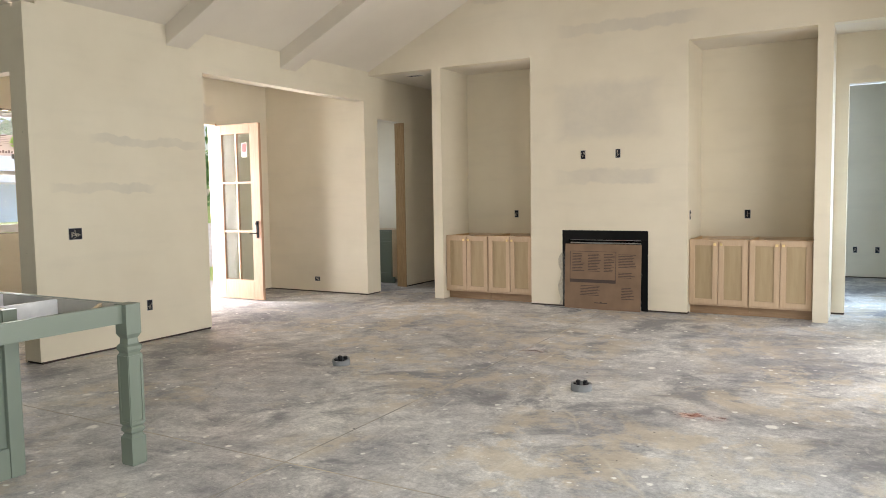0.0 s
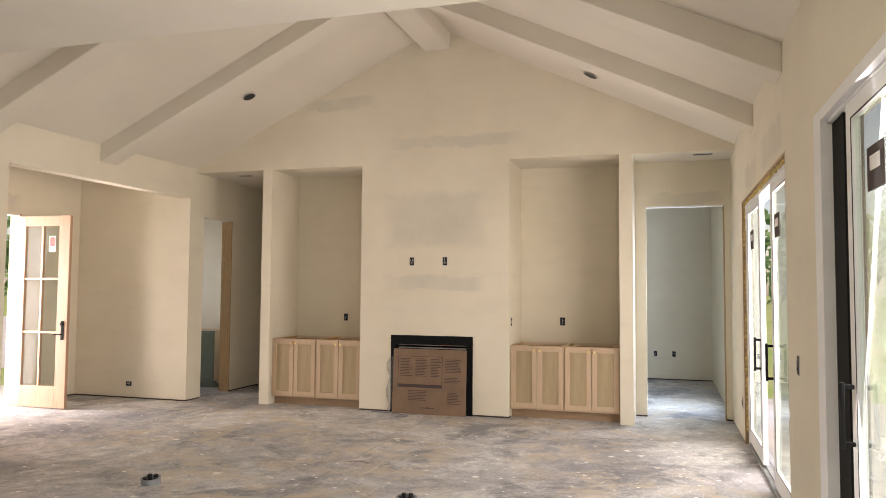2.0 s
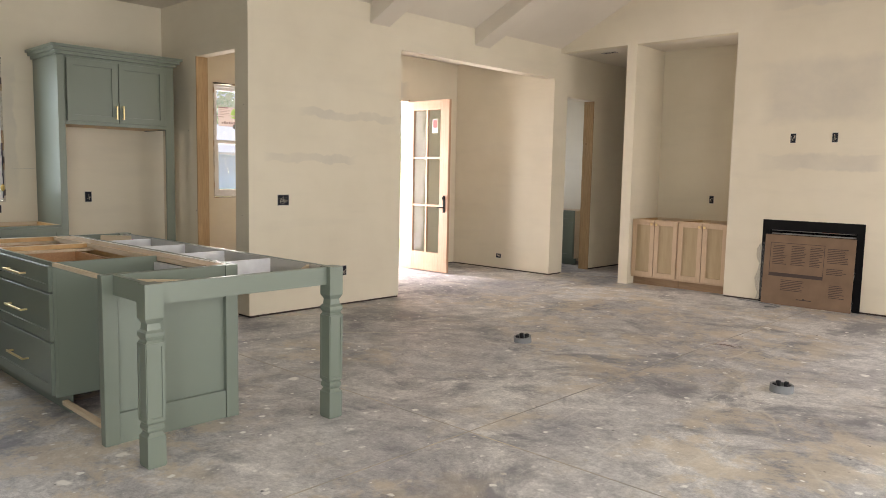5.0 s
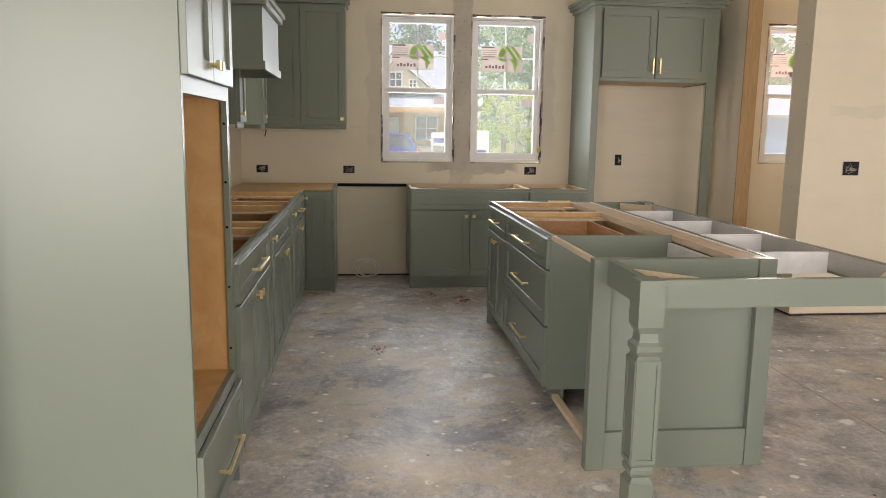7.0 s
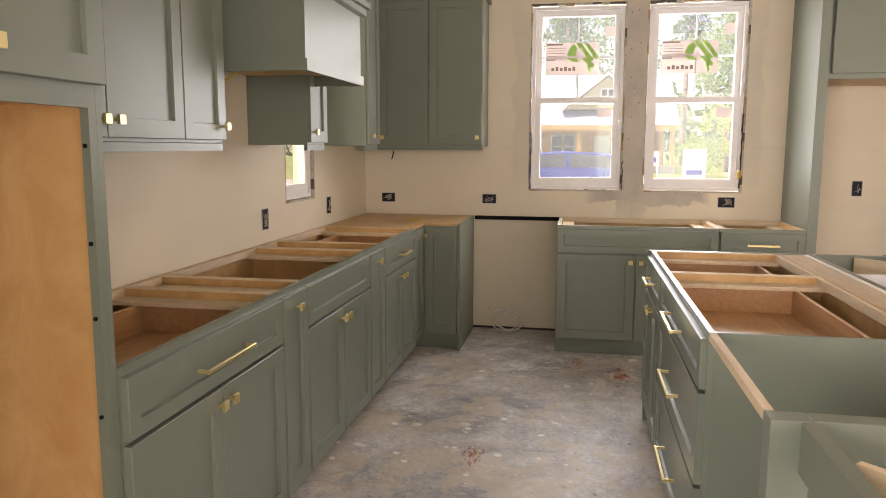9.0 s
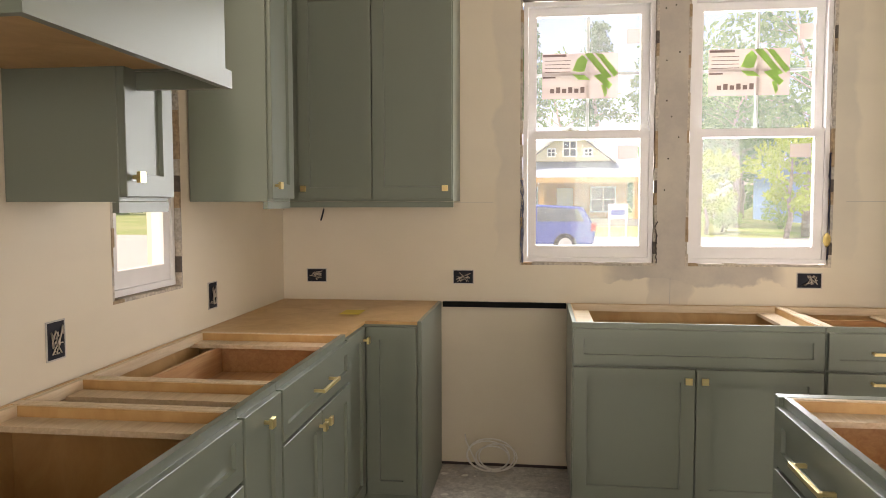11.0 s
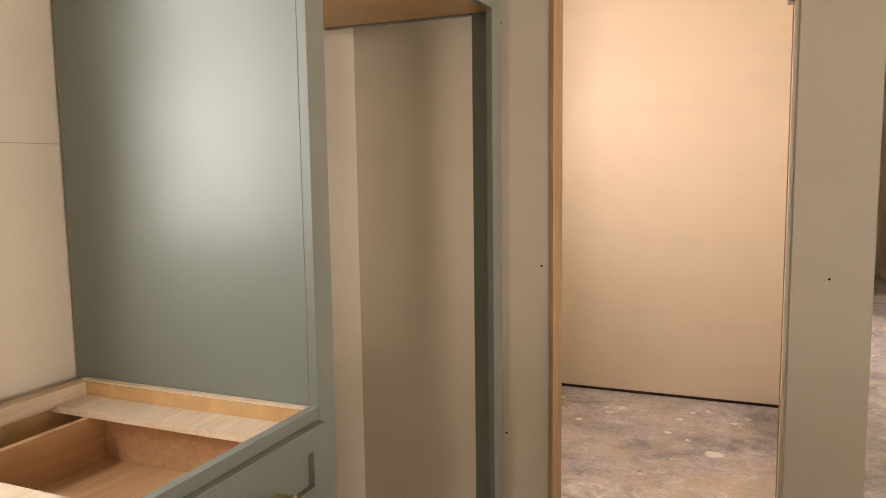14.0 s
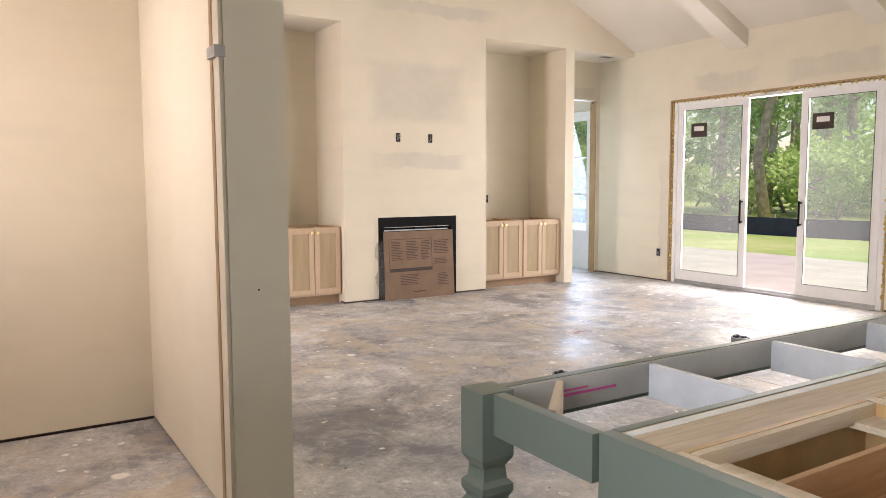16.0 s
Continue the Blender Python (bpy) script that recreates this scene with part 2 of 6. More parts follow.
def glass(name, tint=(1, 1, 1), haze=0.03, ior=1.35):
    m = bpy.data.materials.new(name)
    m.use_nodes = True
    t = m.node_tree
    t.nodes.clear()
    out, mix = t.nodes.new("ShaderNodeOutputMaterial"), t.nodes.new("ShaderNodeMixShader")
    tr, gl, fr = t.nodes.new("ShaderNodeBsdfTransparent"), t.nodes.new("ShaderNodeBsdfGlossy"), t.nodes.new("ShaderNodeLayerWeight")
    tr.inputs[0].default_value = (*tint, 1)
    gl.inputs["Roughness"].default_value = 0.01
    # gloss rises towards grazing angles, alike on both faces of the pane
    base = ((ior - 1) / (ior + 1)) ** 2
    pw, ma = t.nodes.new("ShaderNodeMath"), t.nodes.new("ShaderNodeMath")
    fr.inputs["Blend"].default_value = 0.5
    pw.operation, ma.operation = "POWER", "MULTIPLY_ADD"
    pw.inputs[1].default_value, ma.inputs[1].default_value, ma.inputs[2].default_value = 5.0, 1 - base, base
    t.links.new(fr.outputs["Facing"], pw.inputs[0])
    t.links.new(pw.outputs[0], ma.inputs[0])
    t.links.new(ma.outputs[0], mix.inputs[0])
    t.links.new(tr.outputs[0], mix.inputs[1])
    t.links.new(gl.outputs[0], mix.inputs[2])
    # a thin translucent layer that puts veiling glare into the pane
    dust, film = t.nodes.new("ShaderNodeBsdfTranslucent"), t.nodes.new("ShaderNodeMixShader")
    film.inputs[0].default_value = haze
    t.links.new(mix.outputs[0], film.inputs[1])
    t.links.new(dust.outputs[0], film.inputs[2])
    t.links.new(film.outputs[0], out.inputs[0])
    return m


def film(name, color, cover, through_it=0.5):
    """Thin printed film through which light shows."""
    m = bpy.data.materials.new(name)
    m.use_nodes = True
    t = m.node_tree
    p, out = t.nodes["Principled BSDF"], t.nodes["Material Output"]
    p.inputs["Base Color"].default_value, p.inputs["Roughness"].default_value = (*color, 1), 0.6
    a, b, tr, tl = t.nodes.new("ShaderNodeMixShader"), t.nodes.new("ShaderNodeMixShader"), t.nodes.new("ShaderNodeBsdfTransparent"), t.nodes.new("ShaderNodeBsdfTranslucent")
    tl.inputs[0].default_value = (*color, 1)
    a.inputs[0].default_value, b.inputs[0].default_value = through_it, cover
    t.links.new(p.outputs[0], a.inputs[1]), t.links.new(tl.outputs[0], a.inputs[2])
    t.links.new(tr.outputs[0], b.inputs[1]), t.links.new(a.outputs[0], b.inputs[2])
    t.links.new(b.outputs[0], out.inputs[0])
    return m


def joint_dust():
    """Pale dust that fills a saw cut here and there and leaves it grey elsewhere."""
    k = Mat("joint_dust", 0.9)
    k.color(k.ramp(k.noise(2.2, 6, 0.7), 0.4, 0.62, (0.3, 0.29, 0.28), (0.62, 0.54, 0.42)))
    k.bump(k.noise(90, 4), 0.3, 0.003)
    return k.m


def torn_edge():
    """Broken wallboard edge: chalk, brown paper and shims, with a dark step painted for shadowed gaps."""
    k = Mat("torn_wallboard_edge", 0.9)
    isl = k.n("ShaderNodeNewGeometry").outputs["Random Per Island"]
    col = k.ramp(isl, 0.0, 1.0, (0.6, 0.53, 0.44), (0.56, 0.47, 0.37))
    e = col.node.color_ramp
    e.interpolation = "CONSTANT"
    for at, c in ((0.4, (0.42, 0.3, 0.19)), (0.55, (0.12, 0.1, 0.085)), (0.64, (0.5, 0.46, 0.4))):
        e.elements.new(at).color = (*c, 1)
    k.color(k.mix(0.6, col, k.ramp(k.noise(60, 5, 0.7), 0.35, 0.65, (0.35, 0.35, 0.35), (1.1, 1.1, 1.1)), "MULTIPLY"))
    k.bump(k.noise(120, 4), 0.4, 0.004)
    return k.m


M = dict(
    wall=drywall(), ceil=ceiling_paint(), floor=concrete(),
    green=paint("sage_green_lacquer", (0.163, 0.195, 0.16), 0.36, 0.04, 0.015),
    maple=wood("raw_maple", (0.52, 0.37, 0.25), (0.58, 0.43, 0.30), (9, 9, 0.7), 0.6, 4.0),
    ply=wood("birch_plywood", (0.5, 0.28, 0.11), (0.66, 0.42, 0.2), (2, 2, 1.2), 0.4, 4.0),
    drawer=wood("drawer_wood", (0.48, 0.25, 0.12), (0.62, 0.38, 0.2), (1, 10, 12), 0.45, 5.0),
    lumber=wood("raw_lumber", (0.34, 0.21, 0.105), (0.5, 0.34, 0.19), (10, 10, 0.8), 0.7, 6.0, True),
    pine=wood("pale_pine_rail", (0.6, 0.46, 0.31), (0.76, 0.62, 0.46), (1, 12, 12), 0.65, 6.0),
    fir=wood("fir_door", (0.46, 0.27, 0.17), (0.58, 0.36, 0.245), (12, 12, 0.8), 0.5, 5.0),
    veneer=wood("maple_veneer_panel", (0.38, 0.28, 0.165), (0.45, 0.345, 0.215), (7, 7, 0.6), 0.65, 4.0), kick=wood("kick_board", (0.3, 0.19, 0.11), (0.38, 0.25, 0.155), (1, 9, 9), 0.7, 4.0),
    board=plain("white_melamine", (0.72, 0.72, 0.74), 0.5),
    brass=plain("brushed_brass", (0.85, 0.68, 0.36), 0.3, 1.0, 0.06),
    black=plain("black_metal", (0.005, 0.005, 0.0055), 0.7, 0.0, 0.3),
    vinyl=plain("white_vinyl", (0.8, 0.8, 0.8), 0.4, 0.0, 0.03),
    rubber=plain("dark_plastic", (0.03, 0.03, 0.033), 0.55),
    foam=plain("spray_foam", (0.62, 0.45, 0.16), 0.9, 0, 0.3, 30, 0.6),
    card=plain("brown_cardboard", (0.2, 0.125, 0.078), 0.75, 0, 0.14, 5),
    ink_and_gap=plain("print_and_gap_shade", (0.06, 0.04, 0.035), 0.8),
    faded=film("faded_label_print", (0.16, 0.11, 0.1), 0.7, 0.3),
    pipe=plain("grey_conduit", (0.2, 0.21, 0.22), 0.5),
    box=plain("outlet_box", (0.02, 0.022, 0.03), 0.6),
    wire=plain("bare_copper_and_white_wire", (0.45, 0.4, 0.34), 0.5),
    white=plain("white_sticker", (0.8, 0.78, 0.74), 0.6),
    pink=film("window_label", (0.64, 0.54, 0.5), 0.55, 0.06),
    leafgreen=film("label_green", (0.3, 0.58, 0.14), 0.75, 0.06),
    glass=glass("window_glass", (0.95, 0.99, 0.99), 0.02), veiled_glass=glass("door_glass", (0.94, 1.0, 0.95), 0.022), clear=glass("clear_glass", (0.9, 0.94, 0.93), 0.02, 1.18),
    mud=plain("joint_compound_grey", (0.46, 0.44, 0.41), 0.85, 0, 0.15, 4),
    steel=plain("galvanised_steel", (0.45, 0.46, 0.47), 0.45, 0.8),
    torn=torn_edge(), dust=joint_dust(),
    plastic=film("clear_sheeting", (0.6, 0.61, 0.61), 0.28, 0.2),
    orange=plain("orange_spray_paint", (0.6, 0.2, 0.12), 0.8, 0, 0.3, 20), batten=wood("glued_batten", (0.5, 0.36, 0.24), (0.68, 0.54, 0.4), (1, 12, 12), 0.7, 7.0, True),
    yellow=plain("yellow_cable", (0.65, 0.5, 0.06), 0.5),
)


for dull in ("black", "rubber", "box"):
    M[dull].node_tree.nodes["Principled BSDF"].inputs["Specular IOR Level"].default_value = 0.15
SILL = 0.02          # the wallboard stops short of the slab, over a sill plate blackened as gap shadow
# ---- mesh helpers ----
def box(bm, x0, x1, y0, y1, z0, z1, mat=0):
    vs = [bm.verts.new((x, y, z)) for z in (z0, z1) for y in (y0, y1) for x in (x0, x1)]
    for f in ((0, 2, 3, 1), (4, 5, 7, 6), (0, 1, 5, 4), (2, 6, 7, 3), (0, 4, 6, 2), (1, 3, 7, 5)):
        bm.faces.new([vs[i] for i in f]).material_index = mat
    return vs


def prism(bm, pts, a, b, axis="y"):
    """A polygon pushed from a to b along an axis."""
    def at(p, v):
        return {"y": (p[0], v, p[1]), "x": (v, p[0], p[1]), "z": (p[0], p[1], v)}[axis]
    lo, hi = [bm.verts.new(at(p, a)) for p in pts], [bm.verts.new(at(p, b)) for p in pts]
    n = len(pts)
    bm.faces.new(lo), bm.faces.new(hi[::-1])
    for i in range(n):
        bm.faces.new((lo[i], hi[i], hi[(i + 1) % n], lo[(i + 1) % n]))
    bmesh.ops.recalc_face_normals(bm, faces=bm.faces)


def tube(bm, pts, r, sides=8, ends=True):
    """A round bar along a line of points."""
    rings = []
    pts = [Vector(p) for p in pts]
    for i, p in enumerate(pts):
        d = (pts[min(i + 1, len(pts) - 1)] - pts[max(i - 1, 0)]).normalized()
        u = d.orthogonal().normalized() if i == 0 else (rings[-1][1] - d * rings[-1][1].dot(d)).normalized()
        w = d.cross(u)
        rr = r[i] if isinstance(r, (list, tuple)) else r
        rings.append(([bm.verts.new(p + rr * (u * math.cos(k * math.tau / sides) + w * math.sin(k * math.tau / sides))) for k in range(sides)], u))
    for (a, _), (b, _) in zip(rings, rings[1:]):
        for k in range(sides):
            bm.faces.new((a[k], a[(k + 1) % sides], b[(k + 1) % sides], b[k]))
    if ends:
        bm.faces.new(rings[0][0][::-1]), bm.faces.new(rings[-1][0])


def part(name, bm, material, parent=None, label="", at=None, bevel=0.0, smooth=False):
    """Links a bmesh as one mesh object, under a thing or on its own."""
    if bevel:
        bmesh.ops.bevel(bm, geom=bm.edges[:], offset=bevel, segments=1, affect="EDGES", clamp_overlap=True)
    me = bpy.data.meshes.new(name)
    bm.to_mesh(me)
    bm.free()
    for m in (material if isinstance(material, (list, tuple)) else [material]):
        me.materials.append(m)
    if smooth:
        for p in me.polygons:
            p.use_smooth = True
    ob = new(name, me)
    if parent:
        ob.parent = parent
    if at:
        ob.matrix_basis = at
    if label:
        tagged(ob, label)
    return ob


def boxes(*dims):
    bm = bmesh.new()
    for d in dims:
        box(bm, *d)
    return bm


def thing(name, m, label, category, group=""):
    e = new(name)
    e.empty_display_size = 0.1
    e.matrix_basis = m
    return tagged(e, label, category, group)


def structure(name, bm, material, label, bevel=0.0):
    # second slot: near-black that paints the shadow under the wallboard
    return tagged(part(name, bm, [material, M["ink_and_gap"]], bevel=bevel), label, kind="structure")


def panelled(a0, a1, z0, z1, holes):
    """Cells of a wall from a0 to a1 that leave the holes (a0, a1, z0, z1) open."""
    cuts = sorted({a0, a1, *[v for h in holes for v in h[:2] if a0 < v < a1]})
    out = []
    for p, q in zip(cuts, cuts[1:]):
        z = z0
        for h in sorted((h for h in holes if h[0] < (p + q) / 2 < h[1]), key=lambda h: h[2]):
            if h[2] > z:
                out.append((p, q, z, h[2]))
            z = h[3]
        if z < z1:
            out.append((p, q, z, z1))
    return out


def wall_along_y(bm, x0, x1, y0, y1, z0, z1, holes=()):
    for p, q, a, b in panelled(y0, y1, z0, z1, holes):
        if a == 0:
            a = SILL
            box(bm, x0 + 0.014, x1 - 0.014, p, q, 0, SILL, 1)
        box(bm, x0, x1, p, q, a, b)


def wall_along_x(bm, y0, y1, x0, x1, z0, z1, holes=()):
    for p, q, a, b in panelled(x0, x1, z0, z1, holes):
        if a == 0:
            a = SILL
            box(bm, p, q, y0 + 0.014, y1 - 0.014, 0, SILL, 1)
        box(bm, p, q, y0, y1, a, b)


# ---- plan ----
XK, YL, XW, YF, XS = -7.355, 0.333, -5.645, 9.675, 1.37
FLAT, EAVE, RIDGE, RX = 3.12, 3.18, 4.86, -2.14
NICHE = 3.14
YV = 4.72            # where the vaulted ceiling begins
WIN = [(1.59, 2.27), (2.41, 3.10)]
WZ = (1.065, 2.41)
PWIN, SWIN = (5.26, 5.95), (-6.225, -5.755)
SLIDERS = [(6.1, 9.0), (2.09, 5.10)]
SZ = 2.46

# floor and ground
structure("floor", boxes((-7.515, XS + 0.16, YL - 0.14, 14.6, -0.2, 0), (-7.75, -7.515, 6.5, 12.3, -0.2, 0), (-2.42, XS + 0.16, -2.75, YL - 0.14, -0.2, 0)), M["floor"],
          "bare dusty concrete slab floor with mud stains")

for k, q in enumerate(((-2.117, -2.107, -2.6, 9.66, 0.0003, 0.0012), (XW, -2.117, 3.836, 3.846, 0.0003, 0.0012), (-2.107, XS, 3.836, 3.846, 0.0003, 0.0012))):
    structure("trim_floor_joint", boxes(q), M["dust"], "dust-filled saw cut in the concrete slab")

# walls
bm = bmesh.new()
wall_along_y(bm, XK - 0.16, XK, YL - 0.14, 6.50, 0, FLAT, [(*WIN[0], *WZ), (*WIN[1], *WZ), (*PWIN, 1.085, 2.41)])
structure("wall_kitchen", bm, M["wall"], "cream first-coat painted drywall with unfinished window openings")
bm = bmesh.new()
wall_along_x(bm, YL - 0.14, YL, XK, -2.3, 0, FLAT, [(*SWIN, 1.06, 2.41)])
structure("wall_range", bm, M["wall"], "cream painted drywall behind the cooking run")
bm = bmesh.new()
wall_along_x(bm, 4.66, 4.78, XK, XW, 0, FLAT, [(-6.615, -5.865, 0, 2.55)])
structure("wall_pantry", bm, M["wall"], "cream drywall with a rough pantry opening")
bm = bmesh.new()
wall_along_y(bm, XW - 0.165, XW, 4.78, 12.3, 0, EAVE + 0.06, [(6.605, 9.545, 0, 2.775), (9.87, 10.58, 0, 2.545)])
structure("wall_foyer", bm, M["wall"], "cream drywall with a wide foyer opening")
bm = bmesh.new()
wall_along_x(bm, 6.50, 6.605, -7.75, XW - 0.165, 0, FLAT)
structure("wall_pantry_back", bm, M["wall"], "cream drywall between pantry and foyer")
bm = bmesh.new()
wall_along_x(bm, 9.545, 9.68, -7.75, XW - 0.165, 0, FLAT)
structure("wall_foyer_side", bm, M["wall"], "sunlit cream drywall in the foyer")
bm = bmesh.new()
wall_along_y(bm, -7.65, -7.5, 6.605, 9.545, 0, FLAT, [(7.5, 8.5, 0, 2.47)])
structure("wall_front_door", bm, M["wall"], "cream drywall round the front doorway")
bm = bmesh.new()
# the hole is for an unseen window added to light the bathroom
wall_along_y(bm, -7.75, -7.6, 9.68, 12.3, 0, FLAT, [(10.1, 10.9, 1.2, 2.2)])
structure("wall_bath", bm, M["wall"], "pale drywall of the bathroom")
structure("wall_bath_back", boxes((-7.6, XW - 0.165, 11.42, 11.54, 0, FLAT)), M["wall"], "pale drywall behind the vanity")
structure("wall_hall_end", boxes((XW, -4.6, 12.2, 12.3, 0, FLAT)), M["wall"], "cream drywall at the end of the hall")
structure("wall_hall_side", boxes((-4.60, -4.46, 10.56, 12.2, 0, FLAT)), M["wall"], "cream drywall of the hall")

# fireplace wall: breast, posts, niches, gable
bm = bmesh.new()
wall_along_x(bm, YF, YF + 0.14, -3.15, -1.205, 0, NICHE, [(-2.66, -1.70, 0, 0.92)])
box(bm, -3.15, -3.03, YF + 0.14, 10.44, 0, NICHE)
box(bm, -1.325, -1.205, YF + 0.14, 10.44, 0, NICHE)
structure("wall_fireplace", bm, M["wall"], "cream drywall chimney breast with grey patches")
structure("wall_post_hall", boxes((-4.60, -4.46, YF, 10.44, 0, NICHE)), M["wall"], "thin cream drywall end of the niche")
structure("wall_post_bedroom", boxes((0.10, 0.25, YF, 10.44, 0, NICHE)), M["wall"], "thin cream drywall end of the niche")
structure("wall_niche_back", boxes((-4.60, 0.25, 10.44, 10.56, 0, NICHE)), M["wall"], "cream drywall at the back of the niches")
bm = bmesh.new()
prism(bm, [(XW - 0.1, NICHE), (XS + 0.1, NICHE), (XS + 0.1, EAVE + 0.1), (RX, RIDGE + 0.12), (XW - 0.1, EAVE + 0.1)], YF, YF + 0.14)
structure("wall_gable", bm, M["wall"], "cream drywall gable over the fireplace")
bm = bmesh.new()
prism(bm, [(XW - 0.1, FLAT), (XS + 0.1, FLAT), (XS + 0.1, EAVE + 0.1), (RX, RIDGE + 0.12), (XW - 0.1, EAVE + 0.1)], YV - 0.12, YV)
structure("wall_gable_kitchen", bm, M["ceil"], "painted drywall gable over the kitchen edge")
bm = bmesh.new()
wall_along_x(bm, 10.35, 10.47, 0.25, XS, 0, NICHE, [(0.385, 1.30, 0, 2.59)])
structure("wall_bedroom", bm, M["wall"], "cream drywall with a rough bedroom doorway")
bm = bmesh.new()
# the third hole is the unseen dining window added for light
wall_along_y(bm, XS, XS + 0.16, -2.6, 14.4, 0, EAVE + 0.06, [(*SLIDERS[0], 0, SZ), (*SLIDERS[1], 0, SZ), (-1.9, 0.5, 0.65, 2.4), (10.55, 11.49, 0, 2.48)])
structure("wall_sliders", bm, M["wall"], "cream drywall with two sliding door openings")
bm = bmesh.new()
box(bm, -3.1, -3.0, 10.56, 14.4, 0, NICHE)
wall_along_x(bm, 14.4, 14.55, -3.1, XS + 0.16, 0, NICHE)
structure("wall_bedroom_far", bm, M["wall"], "pale drywall of the daylit bedroom")
structure("wall_dining", boxes((-2.42, -2.3, -2.6, YL, 0, FLAT), (-2.42, XS, -2.72, -2.6, 0, FLAT)), M["wall"], "cream drywall of the dining end")

# added eave, out of view, that blocks direct sun at the sliders
structure("roof_sun_block", boxes((XS + 0.16, XS + 1.05, -2.75, 14.6, 3.2, 3.3)), M["ceil"], "unseen overhang added to keep sun off the sliding doors")
# ceilings
structure("ceiling_flat", boxes((XK - 0.16, XS + 0.1, -2.72, YV - 0.12, FLAT, FLAT + 0.1), (-7.75, XW - 0.16, YV - 0.12, 12.3, FLAT, FLAT + 0.1)),
          M["ceil"], "flat painted drywall ceiling")
structure("ceiling_passages", boxes((XW, XS + 0.1, YF + 0.14, 12.3, NICHE, NICHE + 0.1), (-3.1, XS + 0.1, 12.3, 14.5, NICHE, NICHE + 0.1)),
          M["ceil"], "flat painted drywall over the passages")
bm = bmesh.new()
prism(bm, [(XW - 0.2, EAVE - 0.08), (RX, RIDGE), (XS + 0.2, EAVE - 0.08), (XS + 0.2, EAVE + 0.1), (RX, RIDGE + 0.16), (XW - 0.2, EAVE + 0.1)], YV, YF)
structure("ceiling_vault", bm, M["ceil"], "vaulted painted drywall ceiling")
SLOPE = (RIDGE - EAVE) / (RX - XW)


def rafter(y, side):
    x0 = XW if side < 0 else XS
    dx = 0.17
    b = bmesh.new()
    xr = RX + side * dx
    zr = RIDGE - dx * SLOPE
    prism(b, [(x0, EAVE - 0.19), (xr, zr - 0.19), (xr, zr + 0.03), (x0, EAVE + 0.03)], y - 0.14, y + 0.14)
    tagged(part("ceiling_beam", b, M["ceil"], bevel=0.006), "boxed drywall beam under the vaulted ceiling", "beam", "ceiling beams")


for yb in (6.28, 7.97):
    rafter(yb, -1), rafter(yb, 1)
b = boxes((RX - 0.17, RX + 0.17, YV, YF, RIDGE - 0.28, RIDGE + 0.05))
tagged(part("ridge_beam", b, M["ceil"], bevel=0.006), "boxed drywall ridge beam along the vault", "beam")


# ---- cabinets ----
CACHE = {}


def shared(key, make):
    """One mesh for alike pieces."""
    if key not in CACHE:
        CACHE[key] = make()
    return CACHE[key]


def mesh_of(bm, name, *mats, bevel=0.0):
    if bevel:
        bmesh.ops.bevel(bm, geom=bm.edges[:], offset=bevel, segments=1, affect="EDGES", clamp_overlap=True)
    me = bpy.data.meshes.new(name)
    bm.to_mesh(me)
    bm.free()
    for m in mats:
        me.materials.append(m)
    return me


def link_part(name, me, parent, at, label=""):
    ob = new(name, me)
    ob.parent, ob.matrix_basis = parent, at
    return tagged(ob, label) if label else ob


def shaker_mesh(w, h, mat, rail=0.057, t=0.02):
    def make():
        b = bmesh.new()
        e, d = 0.0018, 0.0115

        def ring(x0, x1, z0, z1, y):
            return [b.verts.new(p) for p in ((x0, y, z0), (x1, y, z0), (x1, y, z1), (x0, y, z1))]
        loops = [ring(0, w, 0, h, 0), ring(0, w, 0, h, -t + e), ring(e, w - e, e, h - e, -t), ring(rail, w - rail, rail, h - rail, -t), ring(rail + 0.0015, w - rail - 0.0015, rail + 0.0015, h - rail - 0.0015, -t + d)]
        b.faces.new(loops[0])
        for lo, hi in zip(loops, loops[1:]):
            for k in range(4):
                b.faces.new((lo[k], hi[k], hi[(k + 1) % 4], lo[(k + 1) % 4]))
        centre = b.faces.new(loops[-1][::-1])
        if mat == M["maple"]:
            centre.material_index = 1
        bmesh.ops.recalc_face_normals(b, faces=b.faces)
        return mesh_of(b, "shaker_front", mat, M["veneer"])
    return shared(("shaker", round(w, 3), round(h, 3), mat.name, rail), make)


def knob_mesh():
    def make():
        b = bmesh.new()
        tube(b, [(0, 0, 0), (0, -0.018, 0)], 0.006, 8)
        box(b, -0.014, 0.014, -0.028, -0.017, -0.014, 0.014)
        return mesh_of(b, "knob", M["brass"], bevel=0.0008)
    return shared("knob", make)


def pull_mesh(length):
    def make():
        b = bmesh.new()
        for x in (-length / 2 + 0.01, length / 2 - 0.01):
            box(b, x - 0.005, x + 0.005, -0.03, 0, -0.005, 0.005)
        box(b, -length / 2, length / 2, -0.04, -0.03, -0.006, 0.006)
        return mesh_of(b, "pull", M["brass"], bevel=0.001)
    return shared(("pull", length), make)


def front(parent, kind, x, z, w, h, mat, knob=None, pull=0.0, flat=False, pull_z=None, twist=None):
    """A drawer or door front on the cabinet's face with its handle."""
    rail = min(0.057, h * 0.28)
    at = twist if twist is not None else pose(x, 0, z)
    f = link_part(kind, shaker_mesh(w, h, mat, rail), parent, at)
    if knob:
        link_part("knob", knob_mesh(), f, pose(knob[0], -0.02, knob[1]), "square brushed brass knob")
    if pull:
        link_part("pull", pull_mesh(pull), f, pose(w / 2, -0.02, h / 2 if pull_z is None else pull_z), "brushed brass bar pull")
    return f


